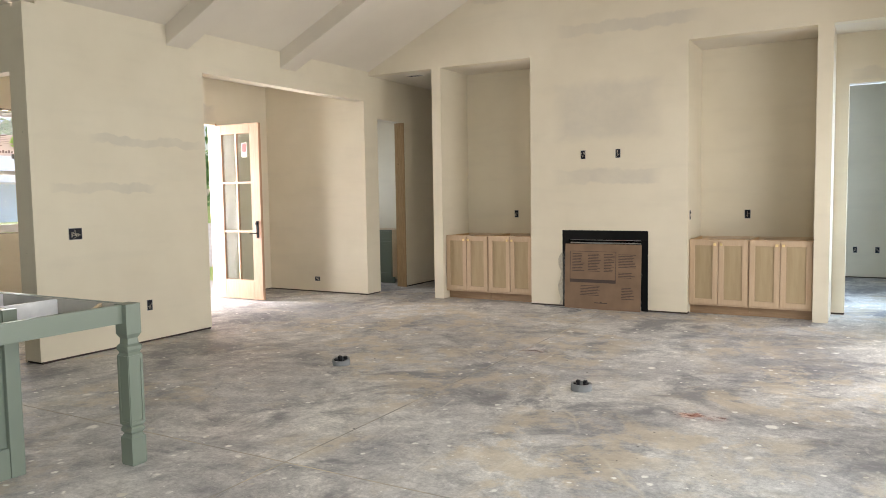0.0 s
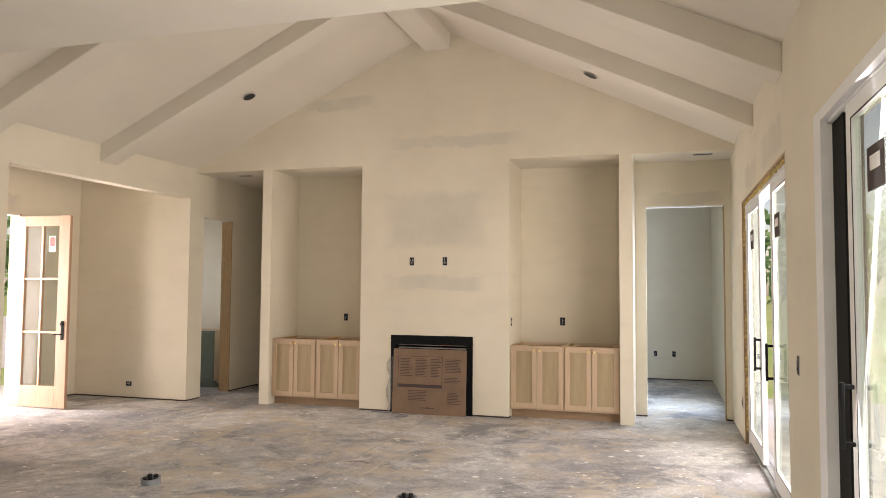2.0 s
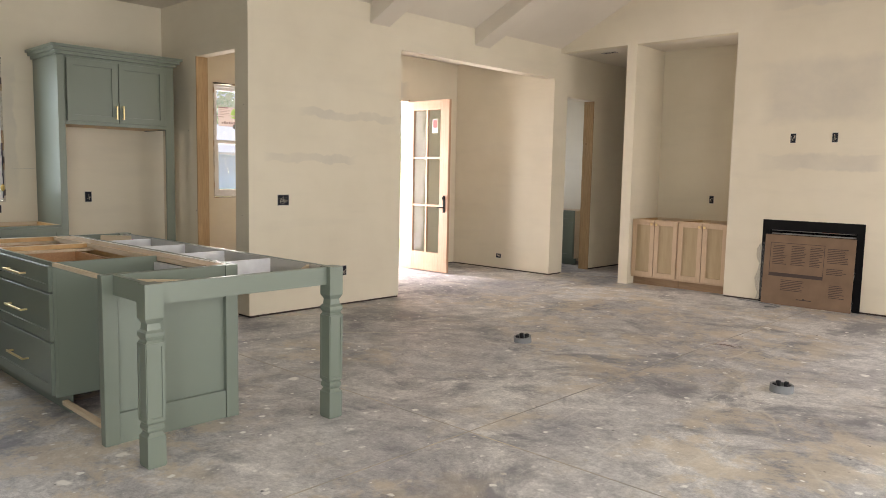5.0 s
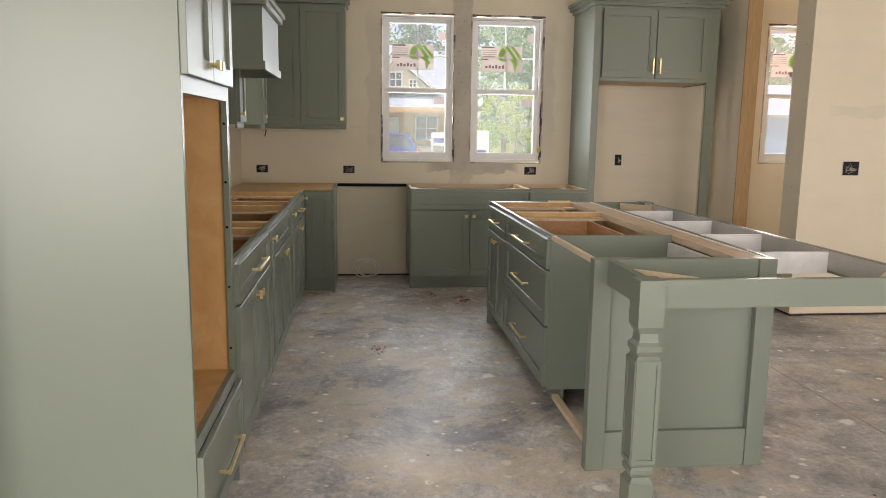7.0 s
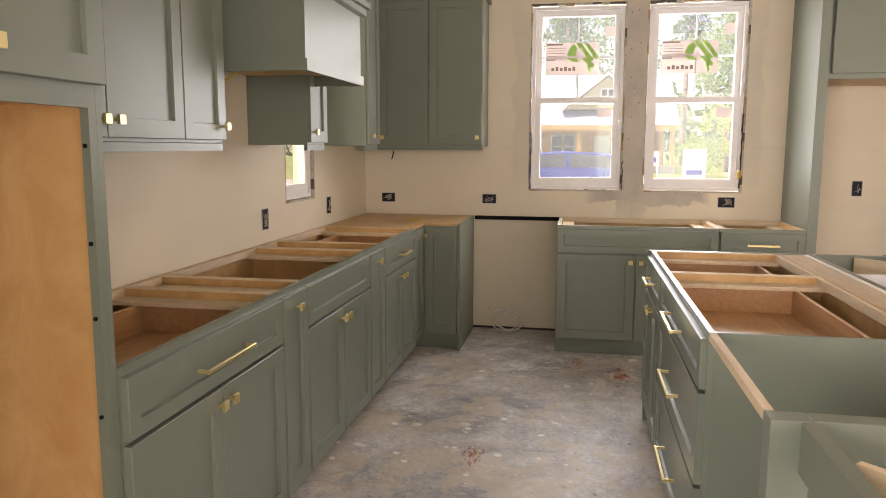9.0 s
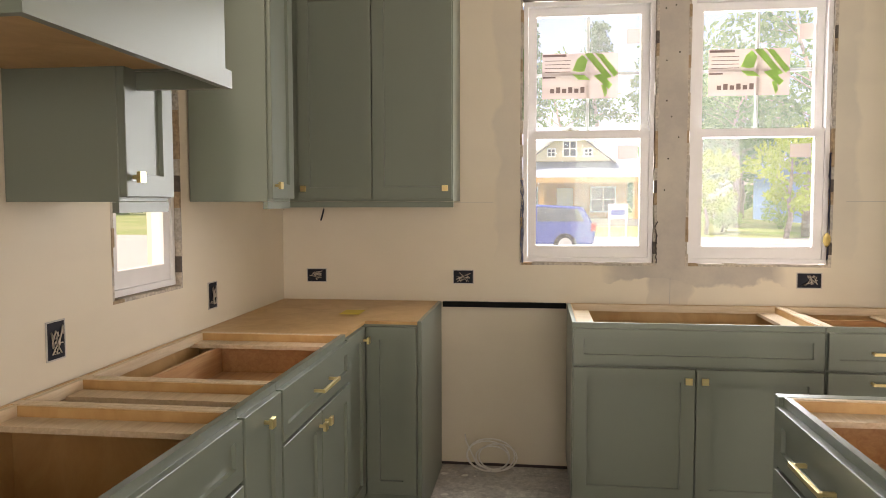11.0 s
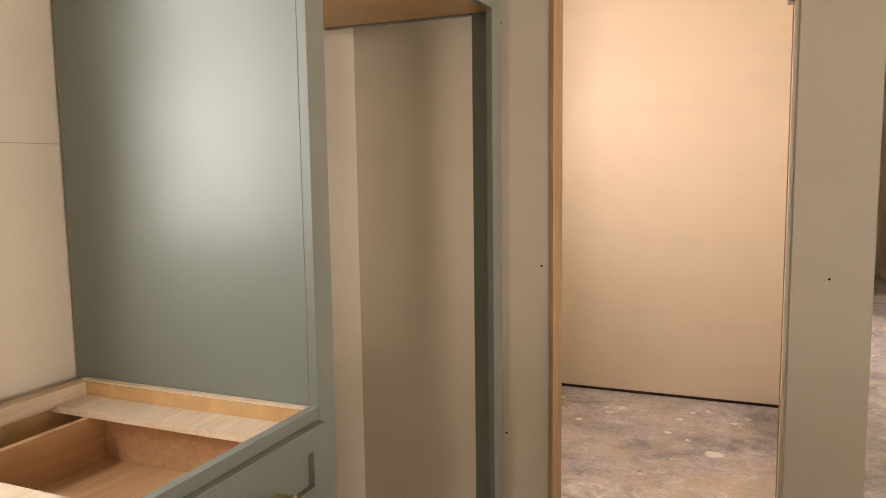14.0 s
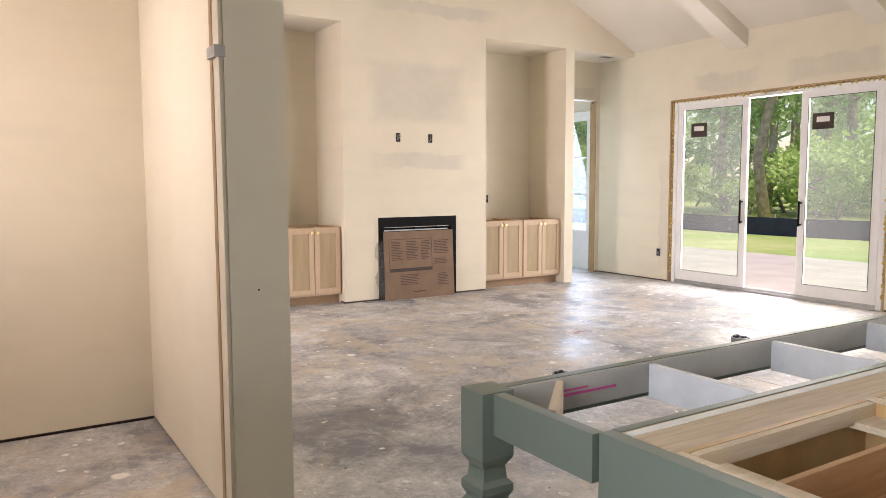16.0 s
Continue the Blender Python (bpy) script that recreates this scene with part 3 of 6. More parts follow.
def base_cabinet(m, w, layout, label, depth=0.60, height=0.876, mat=None, rails=True, drawer_top=True, group="kitchen base cabinets", toe=True, inside="ply", name="base_cabinet", skins=(0, 0)):
    """An open-topped cabinet with stretchers. Its front faces -y, its origin is the front left floor corner. layout: (kind, x, z, w, h, handle)."""
    mat = mat or M["green"]
    c = thing(name, m, label, "cabinet", group)
    tk = 0.105 if toe else 0.0
    part("side", boxes((0, 0.018, 0.018, depth, tk, height)), mat if skins[0] else M["pine"], c, bevel=0.001)
    part("side", boxes((w - 0.018, w, 0.018, depth, tk, height)), mat if skins[1] else M["pine"], c, bevel=0.001)
    for q in ((0.0185, 0.024, 0.02, depth - 0.012, tk + 0.02, height - 0.003), (w - 0.024, w - 0.0185, 0.02, depth - 0.012, tk + 0.02, height - 0.003),
              (0.024, w - 0.024, 0.02, depth - 0.012, tk, tk + 0.018), (0.018, w - 0.018, depth - 0.012, depth, tk, height)):
        part("lining", boxes(q), M[inside], c, "unfinished plywood lining")
    face = boxes((0, 0.038, 0, 0.018, tk, height), (w - 0.038, w, 0, 0.018, tk, height), (0.038, w - 0.038, 0, 0.018, height - 0.038, height), (0.038, w - 0.038, 0, 0.018, tk, tk + 0.03))
    part("face_frame", face, mat, c)
    rows = sorted({round(q[2], 3) for q in layout if q[2] > 0.2})
    for z in rows:
        part("mid_rail", boxes((0.039, w - 0.039, 0.001, 0.018, z - 0.03, z + 0.015)), mat, c)
    if sum(q[0] == "door" for q in layout) == 2:
        part("mid_stile", boxes((w / 2 - 0.019, w / 2 + 0.019, 0.001, 0.018, tk + 0.031, (rows[0] - 0.031) if rows else height - 0.039)), mat, c)
    part("toe_kick", boxes((0, w, 0.075, 0.09, 0, tk) if toe else (0, w, 0.05, 0.065, 0, 0.1)), M["kick"] if mat == M["maple"] else mat, c)
    if rails:
        part("stretcher", boxes((0.026, w - 0.026, depth - 0.03, depth - 0.0125, height - 0.035, height - 0.001)), M["pine"], c, "pale pine stretcher")
        part("stretcher", boxes((0.026, 0.105, 0.02, depth - 0.014, height - 0.045, height - 0.03)), M["pine"], c)
        part("stretcher", boxes((w - 0.105, w - 0.026, 0.02, depth - 0.014, height - 0.045, height - 0.03)), M["pine"], c)
    if drawer_top:
        d0, d1, z0, z1 = 0.03, depth - 0.11, height - 0.16, height - 0.045
        dr = part("drawer_box", boxes((0.065, w - 0.065, d0 + 0.015, d1 - 0.015, z0 + 0.008, z0 + 0.016)), M["drawer"], c, "wooden drawer box seen from above")
        for q in ((0.05, 0.065, d0, d1, z0, z1), (w - 0.065, w - 0.05, d0, d1, z0, z1), (0.065, w - 0.065, d0, d0 + 0.015, z0, z1), (0.065, w - 0.065, d1 - 0.015, d1, z0, z1)):
            part("drawer_side", boxes(q), M["drawer"], dr, bevel=0.001)
    for kind, x, z, fw, fh, handle in layout:
        knob = pull = None
        if handle == "pull":
            pull = 0.30 if fw > 0.85 else 0.19 if fw > 0.45 else fw * 0.45
        elif handle == "toppull":
            pull = 0.19
        elif handle:
            knob = {"l": (0.03, fh - 0.045), "r": (fw - 0.03, fh - 0.045), "bl": (0.03, 0.045), "br": (fw - 0.03, 0.045), "tc": (fw / 2, fh - 0.05)}[handle]
        front(c, kind, x, z, fw, fh, mat, knob, pull or 0.0, pull_z=fh - 0.035 if handle == "toppull" else None)
    return c


def two_door(w, top=True, top_handle="pull", g=0.004):
    half = w / 2 - 0.009
    out = []
    if top:
        out.append(("drawer_front", 0.006, 0.70, w - 0.012, 0.153, top_handle))
    out += [("door", 0.006, 0.12, half, 0.568 if top else 0.733, "r"), ("door", w / 2 + 0.003, 0.12, half, 0.568 if top else 0.733, "l")]
    return out


GL = "sage green shaker base cabinet, open top"
# window run: faces +x
base_cabinet(pose(-6.72, 1.83, 0, 0, 0, 90), 1.02, two_door(1.02, True, None), "sage green shaker sink base with open top under the windows", drawer_top=False, skins=(1, 0))
base_cabinet(pose(-6.72, 2.853, 0, 0, 0, 90), 0.515, [("drawer_front", 0.006, 0.70, 0.503, 0.153, "pull"), ("door", 0.006, 0.12, 0.503, 0.568, "toppull")],
             "sage green drawer base beside the fridge panel, open top")
# range run: faces +y
RY = 0.945
base_cabinet(pose(-3.268, RY, 0, 0, 0, 180), 0.912, two_door(0.912), GL + ", beside the oven cabinet", skins=(1, 0))
base_cabinet(pose(-4.182, RY, 0, 0, 0, 180), 0.238, [("door", 0.006, 0.12, 0.226, 0.733, "tc")], "narrow sage green pull-out cabinet with a brass knob", drawer_top=False)
base_cabinet(pose(-4.422, RY, 0, 0, 0, 180), 0.853, two_door(0.853, True, None), "wide sage green cooktop base with false drawer front", drawer_top=False)
base_cabinet(pose(-5.277, RY, 0, 0, 0, 180), 0.273, [("door", 0.006, 0.12, 0.261, 0.733, "tc")], "narrow sage green pull-out cabinet with a brass knob", drawer_top=False)
base_cabinet(pose(-5.552, RY, 0, 0, 0, 180), 0.77, two_door(0.77), GL + ", near the corner")
# corner unit with a plywood top
c = thing("corner_cabinet", pose(-7.34, 0.34, 0), "sage green corner cabinet covered with a plywood sheet", "cabinet", "kitchen base cabinets")
part("body", boxes((0.02, 1.014, 0.01, 0.587, 0.105, 0.86), (0.02, 0.68, 0.587, 0.83, 0.105, 0.86)), M["green"], c)
part("toe_kick", boxes((0.02, 1.014, 0.01, 0.53, 0, 0.105), (0.02, 0.60, 0.53, 0.845, 0, 0.105)), M["green"], c)
part("end_panel", boxes((0.02, 0.68, 0.832, 0.85, 0.0, 0.876)), M["green"], c, bevel=0.001)
part("top_sheet", boxes((0.0, 1.014, 0.0, 0.602, 0.861, 0.874), (0.0, 0.68, 0.602, 0.83, 0.861, 0.874)), M["ply"], c, "thin plywood cover sheet")
d = front(c, "door", 0, 0, 0.30, 0.733, M["green"], knob=(0.27, 0.68), twist=pose(1.008, 0.589, 0.12, 0, 0, 180))
d = front(c, "door", 0, 0, 0.217, 0.733, M["green"], twist=pose(0.682, 0.612, 0.12, 0, 0, 90))

# upper cabinets
def upper(m, w, h, doors, label, depth=0.31, name="wall_cabinet", mat=None):
    """doors: (x, width, knob side)."""
    mat = mat or M["green"]
    c = thing(name, m, label, "cabinet", "kitchen wall cabinets")
    part("body", boxes((0, w, 0, depth, 0, h)), mat, c, bevel=0.0015)
    part("light_rail", boxes((0, w, 0.0, 0.018, -0.028, -0.001)), mat, c)
    part("crown", boxes((-0.02, w + 0.02, -0.045, depth, h + 0.001, h + 0.045), (-0.035, w + 0.035, -0.06, depth, h + 0.045, h + 0.075)), mat, c)
    for x, dw, side in doors:
        front(c, "door", x, 0.012, dw, h - 0.024, mat, {"l": (0.03, 0.05), "r": (dw - 0.03, 0.05)}[side])
    return c


UB, UH = 1.39, 1.02
upper(pose(-7.035, 0.36, UB, 0, 0, 90), 0.924, UH, [(0.175, 0.36, "l"), (0.540, 0.38, "r")], "tall sage green wall cabinet beside the window")
upper(pose(-6.285, 0.655, UB, 0, 0, 180), 0.26, UH, [(0.004, 0.252, "l")], "tall sage green corner wall cabinet", 0.315)
upper(pose(-5.288, 0.645, UB, 0, 0, 180), 0.25, UH, [(0.004, 0.242, "l")], "narrow sage green wall cabinet beside the hood")
upper(pose(-3.275, 0.645, UB, 0, 0, 180), 1.13, UH, [(0.004, 0.41, "r"), (0.418, 0.41, "l"), (0.834, 0.292, "r")], "wide sage green wall cabinet next to the oven housing")

# hood
h = thing("range_hood", pose(-4.985, YL + 0.004, 1.675), "sage green boxed range hood with moulded top", "range hood")
b = bmesh.new()
W, D = 0.385, 0.575
for z0, z1, ww, dd in ((0.0, 0.045, W, D), (0.045, 0.33, W - 0.012, D - 0.012)):
    for q in ((-ww, -ww + 0.02, 0, dd, z0, z1), (ww - 0.02, ww, 0, dd, z0, z1), (-ww + 0.02, ww - 0.02, dd - 0.02, dd, z0, z1)):
        box(b, *q)
part("canopy", b, M["green"], h)
part("moulding", boxes((-W - 0.015, W + 0.015, 0, D + 0.015, 0.331, 0.365), (-W - 0.03, W + 0.03, 0, D + 0.03, 0.365, 0.395)), M["green"], h, bevel=0.004)
b = bmesh.new()
prism(b, [(-W + 0.02, 0.396), (W - 0.02, 0.396), (W - 0.10, 1.40), (-W + 0.10, 1.40)], 0, 0.33)
part("chimney", b, M["green"], h)
part("liner", boxes((-W + 0.022, W - 0.022, 0.01, D - 0.034, 0.05, 0.065)), M["ply"], h, "brown plywood liner")
b = bmesh.new()
tube(b, [(0.1, 0.2, 0.13), (0.12, 0.15, 0.02), (0.16, 0.06, -0.05), (0.17, 0.02, 0.1)], 0.006, 6)
part("cable", b, M["yellow"], h, "loose yellow power cable", smooth=True)

# oven housing
o = thing("oven_cabinet", pose(-2.552, 0.945, 0, 0, 0, 180), "tall sage green oven housing with an empty plywood opening", "cabinet")
OW, OD, OH = 0.712, 0.605, 2.42
part("side", boxes((0, 0.02, 0.0, OD, 0, OH)), M["green"], o, bevel=0.001)
part("side", boxes((OW - 0.02, OW, 0.0, OD, 0, OH)), M["green"], o, bevel=0.001)
for q in ((OW - 0.045, OW - 0.02, 0, 0.02, 0.105, OH), (0.02, OW - 0.045, 0, 0.02, 1.456, 1.53), (0.02, OW - 0.045, 0, 0.02, 0.415, 0.46), (0.02, OW - 0.045, 0, 0.02, 0.105, 0.13)):
    part("face_frame", boxes(q), M["green"], o)
for q in ((0.0205, 0.032, 0.0205, OD - 0.02, 0.45, 1.48), (OW - 0.032, OW - 0.0205, 0.0205, OD - 0.02, 0.45, 1.48), (0.032, OW - 0.032, 0.0205, OD - 0.02, 0.43, 0.458), (0.032, OW - 0.032, 0.0205, OD - 0.02, 1.465, 1.485), (0.021, OW - 0.021, OD - 0.02, OD - 0.005, 0.1, OH)):
    part("interior_panel", boxes(q), M["ply"], o, "varnished birch plywood lining")
front(o, "door", 0.006, 1.505, 0.348, 0.905, M["green"], knob=(0.32, 0.05))
front(o, "door", 0.358, 1.505, 0.348, 0.905, M["green"], knob=(0.027, 0.05))
front(o, "drawer_front", 0.006, 0.12, 0.70, 0.29, M["green"], pull=0.30)
part("crown", boxes((-0.02, OW + 0.02, -0.045, OD, OH + 0.001, OH + 0.045), (-0.035, OW + 0.035, -0.06, OD, OH + 0.045, OH + 0.075)), M["green"], o)
part("toe_kick", boxes((0.02, OW - 0.02, 0.075, 0.09, 0, 0.105)), M["green"], o)
for z in (0.545, 0.78, 1.003, 1.168, 1.377):
    bm = bmesh.new()
    tube(bm, [(OW - 0.0455, 0.0105, z), (OW - 0.0485, 0.0105, z)], 0.005, 8)
    part("screw", bm, M["black"], o)

# fridge surround
f = thing("fridge_surround", pose(-6.72, 3.37, 0, 0, 0, 90), "tall sage green fridge surround, empty alcove under two doors", "cabinet")
FW, FD, FH = 1.10, 0.628, 2.42
part("side_panel", boxes((0, 0.06, 0, 0.02, 0, FH), (0, 0.02, 0.02, FD, 0, FH)), M["green"], f, bevel=0.001)
part("side_panel", boxes((FW - 0.085, FW, 0, 0.02, 0, FH), (FW - 0.02, FW, 0.02, 0.09, 0, 1.80), (FW - 0.02, FW, 0.02, FD, 1.80, FH)), M["green"], f, bevel=0.001)
part("over_cabinet", boxes((0.021, FW - 0.021, 0.021, FD, 1.83, FH)), M["green"], f)
part("soffit", boxes((0.021, FW - 0.021, 0.03, FD, 1.805, 1.829)), M["ply"], f, "raw plywood underside")
part("face_rail", boxes((0.061, FW - 0.086, 0.0, 0.02, 1.80, 1.84)), M["green"], f)
part("face_rail", boxes((0.061, FW - 0.086, 0.0, 0.02, FH - 0.05, FH)), M["green"], f)
front(f, "door", 0.075, 1.832, 0.462, 0.563, M["green"])
front(f, "door", 0.545, 1.832, 0.462, 0.563, M["green"])
for x in (0.51, 0.572):
    link_part("pull", pull_mesh(0.13), f, pose(x, -0.02, 1.93, 0, 90, 0), "brushed brass bar pull")
part("crown", boxes((-0.02, FW + 0.02, -0.03, FD, FH + 0.001, FH + 0.03), (-0.045, FW + 0.045, -0.055, FD, FH + 0.03, FH + 0.06), (-0.065, FW + 0.065, -0.075, FD, FH + 0.06, FH + 0.085)), M["green"], f)

# island
isl = thing("kitchen_island", pose(0, 0, 0), "sage green kitchen island frame without worktop, on turned legs", "kitchen island")
IY = 2.325
base_cabinet(pose(-5.56, IY, 0), 0.638, two_door(0.638), "sage green island cabinet with drawer and two doors", group="island cabinets")
base_cabinet(pose(-4.92, IY, 0), 1.035, [("drawer_front", 0.006, 0.71, 1.02, 0.145, "pull"), ("drawer_front", 0.006, 0.43, 1.02, 0.268, "pull"), ("drawer_front", 0.006, 0.12, 1.02, 0.298, "pull")],
             "sage green three-drawer island cabinet with brass pulls", group="island cabinets", skins=(0, 1))
part("end_panel", boxes((-5.60, -5.563, IY - 0.01, 3.08, 0, 0.876)), M["green"], isl, bevel=0.002)
part("back_panel", boxes((-5.562, -3.27, 3.06, 3.08, 0, 0.876)), M["green"], isl)
part("top_batten", boxes((-5.56, -3.27, 2.928, 3.059, 0.845, 0.874)), M["batten"], isl, "rough glue-stained knotty batten")
part("glue_line", boxes((-5.56, -3.27, 3.03, 3.05, 0.8741, 0.8765)), M["white"], isl, "white glue along the batten")
part("inner_back", boxes((-3.884, -3.27, 2.905, 2.925, 0.1, 0.84)), M["board"], isl, "white melamine back of the gap")
part("gap_rail", boxes((-3.884, -3.27, IY, IY + 0.02, 0.855, 0.876)), M["pine"], isl, "raw pine rail over the gap")
part("gap_sill", boxes((-3.884, -3.27, IY + 0.03, IY + 0.06, 0.06, 0.085)), M["pine"], isl)
# panelled end towards the legs
for q in ((-3.268, -3.215, IY, IY + 0.075, 0, 0.876), (-3.268, -3.215, 3.005, 3.08, 0, 0.876), (-3.268, -3.222, IY + 0.0755, 3.0045, 0, 0.16), (-3.268, -3.222, IY + 0.0755, 3.0045, 0.80, 0.876),
          (-3.268, -3.245, IY + 0.07, 3.01, 0.15, 0.81)):
    part("panel_stile" if q[1] == -3.215 else "panel_rail" if q[1] == -3.222 else "end_panel", boxes(q), M["green"], isl, bevel=0.0015)


def leg_mesh():
    """Square turned leg: block, necked rings, panelled shaft, foot."""
    b = bmesh.new()
    prof = [(0.0, 0.042), (0.012, 0.045), (0.15, 0.045), (0.156, 0.04), (0.17, 0.032), (0.185, 0.042), (0.20, 0.042), (0.21, 0.036), (0.222, 0.043), (0.60, 0.043), (0.612, 0.036), (0.63, 0.045), (0.648, 0.045), (0.66, 0.034), (0.69, 0.031),
            (0.705, 0.04), (0.715, 0.045), (0.876, 0.045)]
    rings = [[b.verts.new((sx * r, sy * r, z)) for sx, sy in ((-1, -1), (1, -1), (1, 1), (-1, 1))] for z, r in prof]
    for lo, hi in zip(rings, rings[1:]):
        for k in range(4):
            b.faces.new((lo[k], lo[(k + 1) % 4], hi[(k + 1) % 4], hi[k]))
    b.faces.new(rings[0][::-1]), b.faces.new(rings[-1])
    # raised borders round the sunk panel of each shaft face
    for k in range(4):
        turn = Matrix.Rotation(k * math.pi / 2, 4, "Z")
        before = len(b.verts)
        for q in ((-0.043, -0.03, -0.0475, -0.043, 0.225, 0.598), (0.03, 0.043, -0.0475, -0.043, 0.225, 0.598), (-0.03, 0.03, -0.0475, -0.043, 0.225, 0.24), (-0.03, 0.03, -0.0475, -0.043, 0.583, 0.598)):
            box(b, *q)
        b.verts.ensure_lookup_table()
        for v in b.verts[before:]:
            v.co = turn @ v.co
    bmesh.ops.recalc_face_normals(b, faces=b.faces)
    return mesh_of(b, "leg", M["green"])


for x, y in ((-2.84, 2.395), (-2.84, 3.455), (-5.60, 3.455)):
    link_part("leg", shared("leg", leg_mesh), isl, pose(x, y, 0), "square turned sage green leg")
part("apron", boxes((-2.855, -2.825, 2.441, 3.409, 0.775, 0.874)), M["green"], isl)
part("apron", boxes((-3.214, -2.886, 2.38, 2.41, 0.775, 0.874)), M["green"], isl)
part("apron", boxes((-5.554, -2.886, 3.445, 3.47, 0.775, 0.874)), M["green"], isl)
part("apron", boxes((-5.615, -5.585, 3.081, 3.409, 0.775, 0.874)), M["green"], isl)
part("apron_lining", boxes((-5.55, -2.89, 3.432, 3.444, 0.79, 0.872)), M["mud"], isl, "raw grey back of the apron")
for x in (-5.065, -4.52, -3.975, -3.43):
    part("brace", boxes((x - 0.01, x + 0.01, 3.082, 3.431, 0.775, 0.868)), M["board"], isl, "white melamine brace")
for x, y, a in ((-5.48, 3.345, 45), (-2.945, 3.345, -45), (-2.975, 2.51, 45)):
    bm = boxes((-0.12, 0.12, -0.009, 0.009, 0.79, 0.868))
    part("corner_block", bm, M["pine"], isl, "pine corner block", at=pose(x, y, 0, 0, 0, a))


# ---- windows and doors ----
def rough_edge(w, h, depth, mat, seed, t=0.012, foot=True):
    """Torn, uneven lining of a raw opening, in the plane x-z, from y=0 into the wall."""
    rng = random.Random(seed)
    b = bmesh.new()
    for a0, a1, vertical, flip in ((0, h, True, 0), (0, h, True, 1), (0, w, False, 0), (0, w, False, 1)):
        if not foot and not vertical and not flip:
            continue
        n = max(6, int((a1 - a0) / 0.06))
        for i in range(n):
            p, q = a0 + (a1 - a0) * i / n, a0 + (a1 - a0) * (i + 1) / n
            e = t * rng.uniform(0.75, 1.3)
            y0 = -rng.uniform(0.0, 0.003)
            if vertical:
                x0, x1 = (0, e) if not flip else (w - e, w)
                box(b, x0, x1, y0, depth, p, q)
            else:
                z0, z1 = (0, e) if not flip else (h - e, h)
                box(b, p, q, y0, depth, z0, z1)
    return b


def sash(parent, x0, x1, z0, z1, y, grid, stile=0.042, foot=0.042):
    s = part("sash", boxes((x0, x0 + stile, y, y + 0.03, z0, z1), (x1 - stile, x1, y, y + 0.03, z0, z1), (x0 + stile, x1 - stile, y, y + 0.03, z0, z0 + foot), (x0 + stile, x1 - stile, y, y + 0.03, z1 - stile, z1)),
             M["vinyl"], parent, "white vinyl sash")
    g = part("pane", boxes((x0 + stile, x1 - stile, y + 0.013, y + 0.017, z0 + foot, z1 - stile)), M["glass"], s)
    g.visible_shadow = False
    if grid:
        xm, zm = (x0 + x1) / 2, (z0 + z1) / 2
        part("muntin", boxes((xm - 0.008, xm + 0.008, y + 0.018, y + 0.026, z0 + foot, z1 - stile)), M["vinyl"], s)
        part("muntin", boxes((x0 + stile, xm - 0.008, y + 0.018, y + 0.026, zm - 0.008, zm + 0.008), (xm + 0.008, x1 - stile, y + 0.018, y + 0.026, zm - 0.008, zm + 0.008)), M["vinyl"], s)
    return s


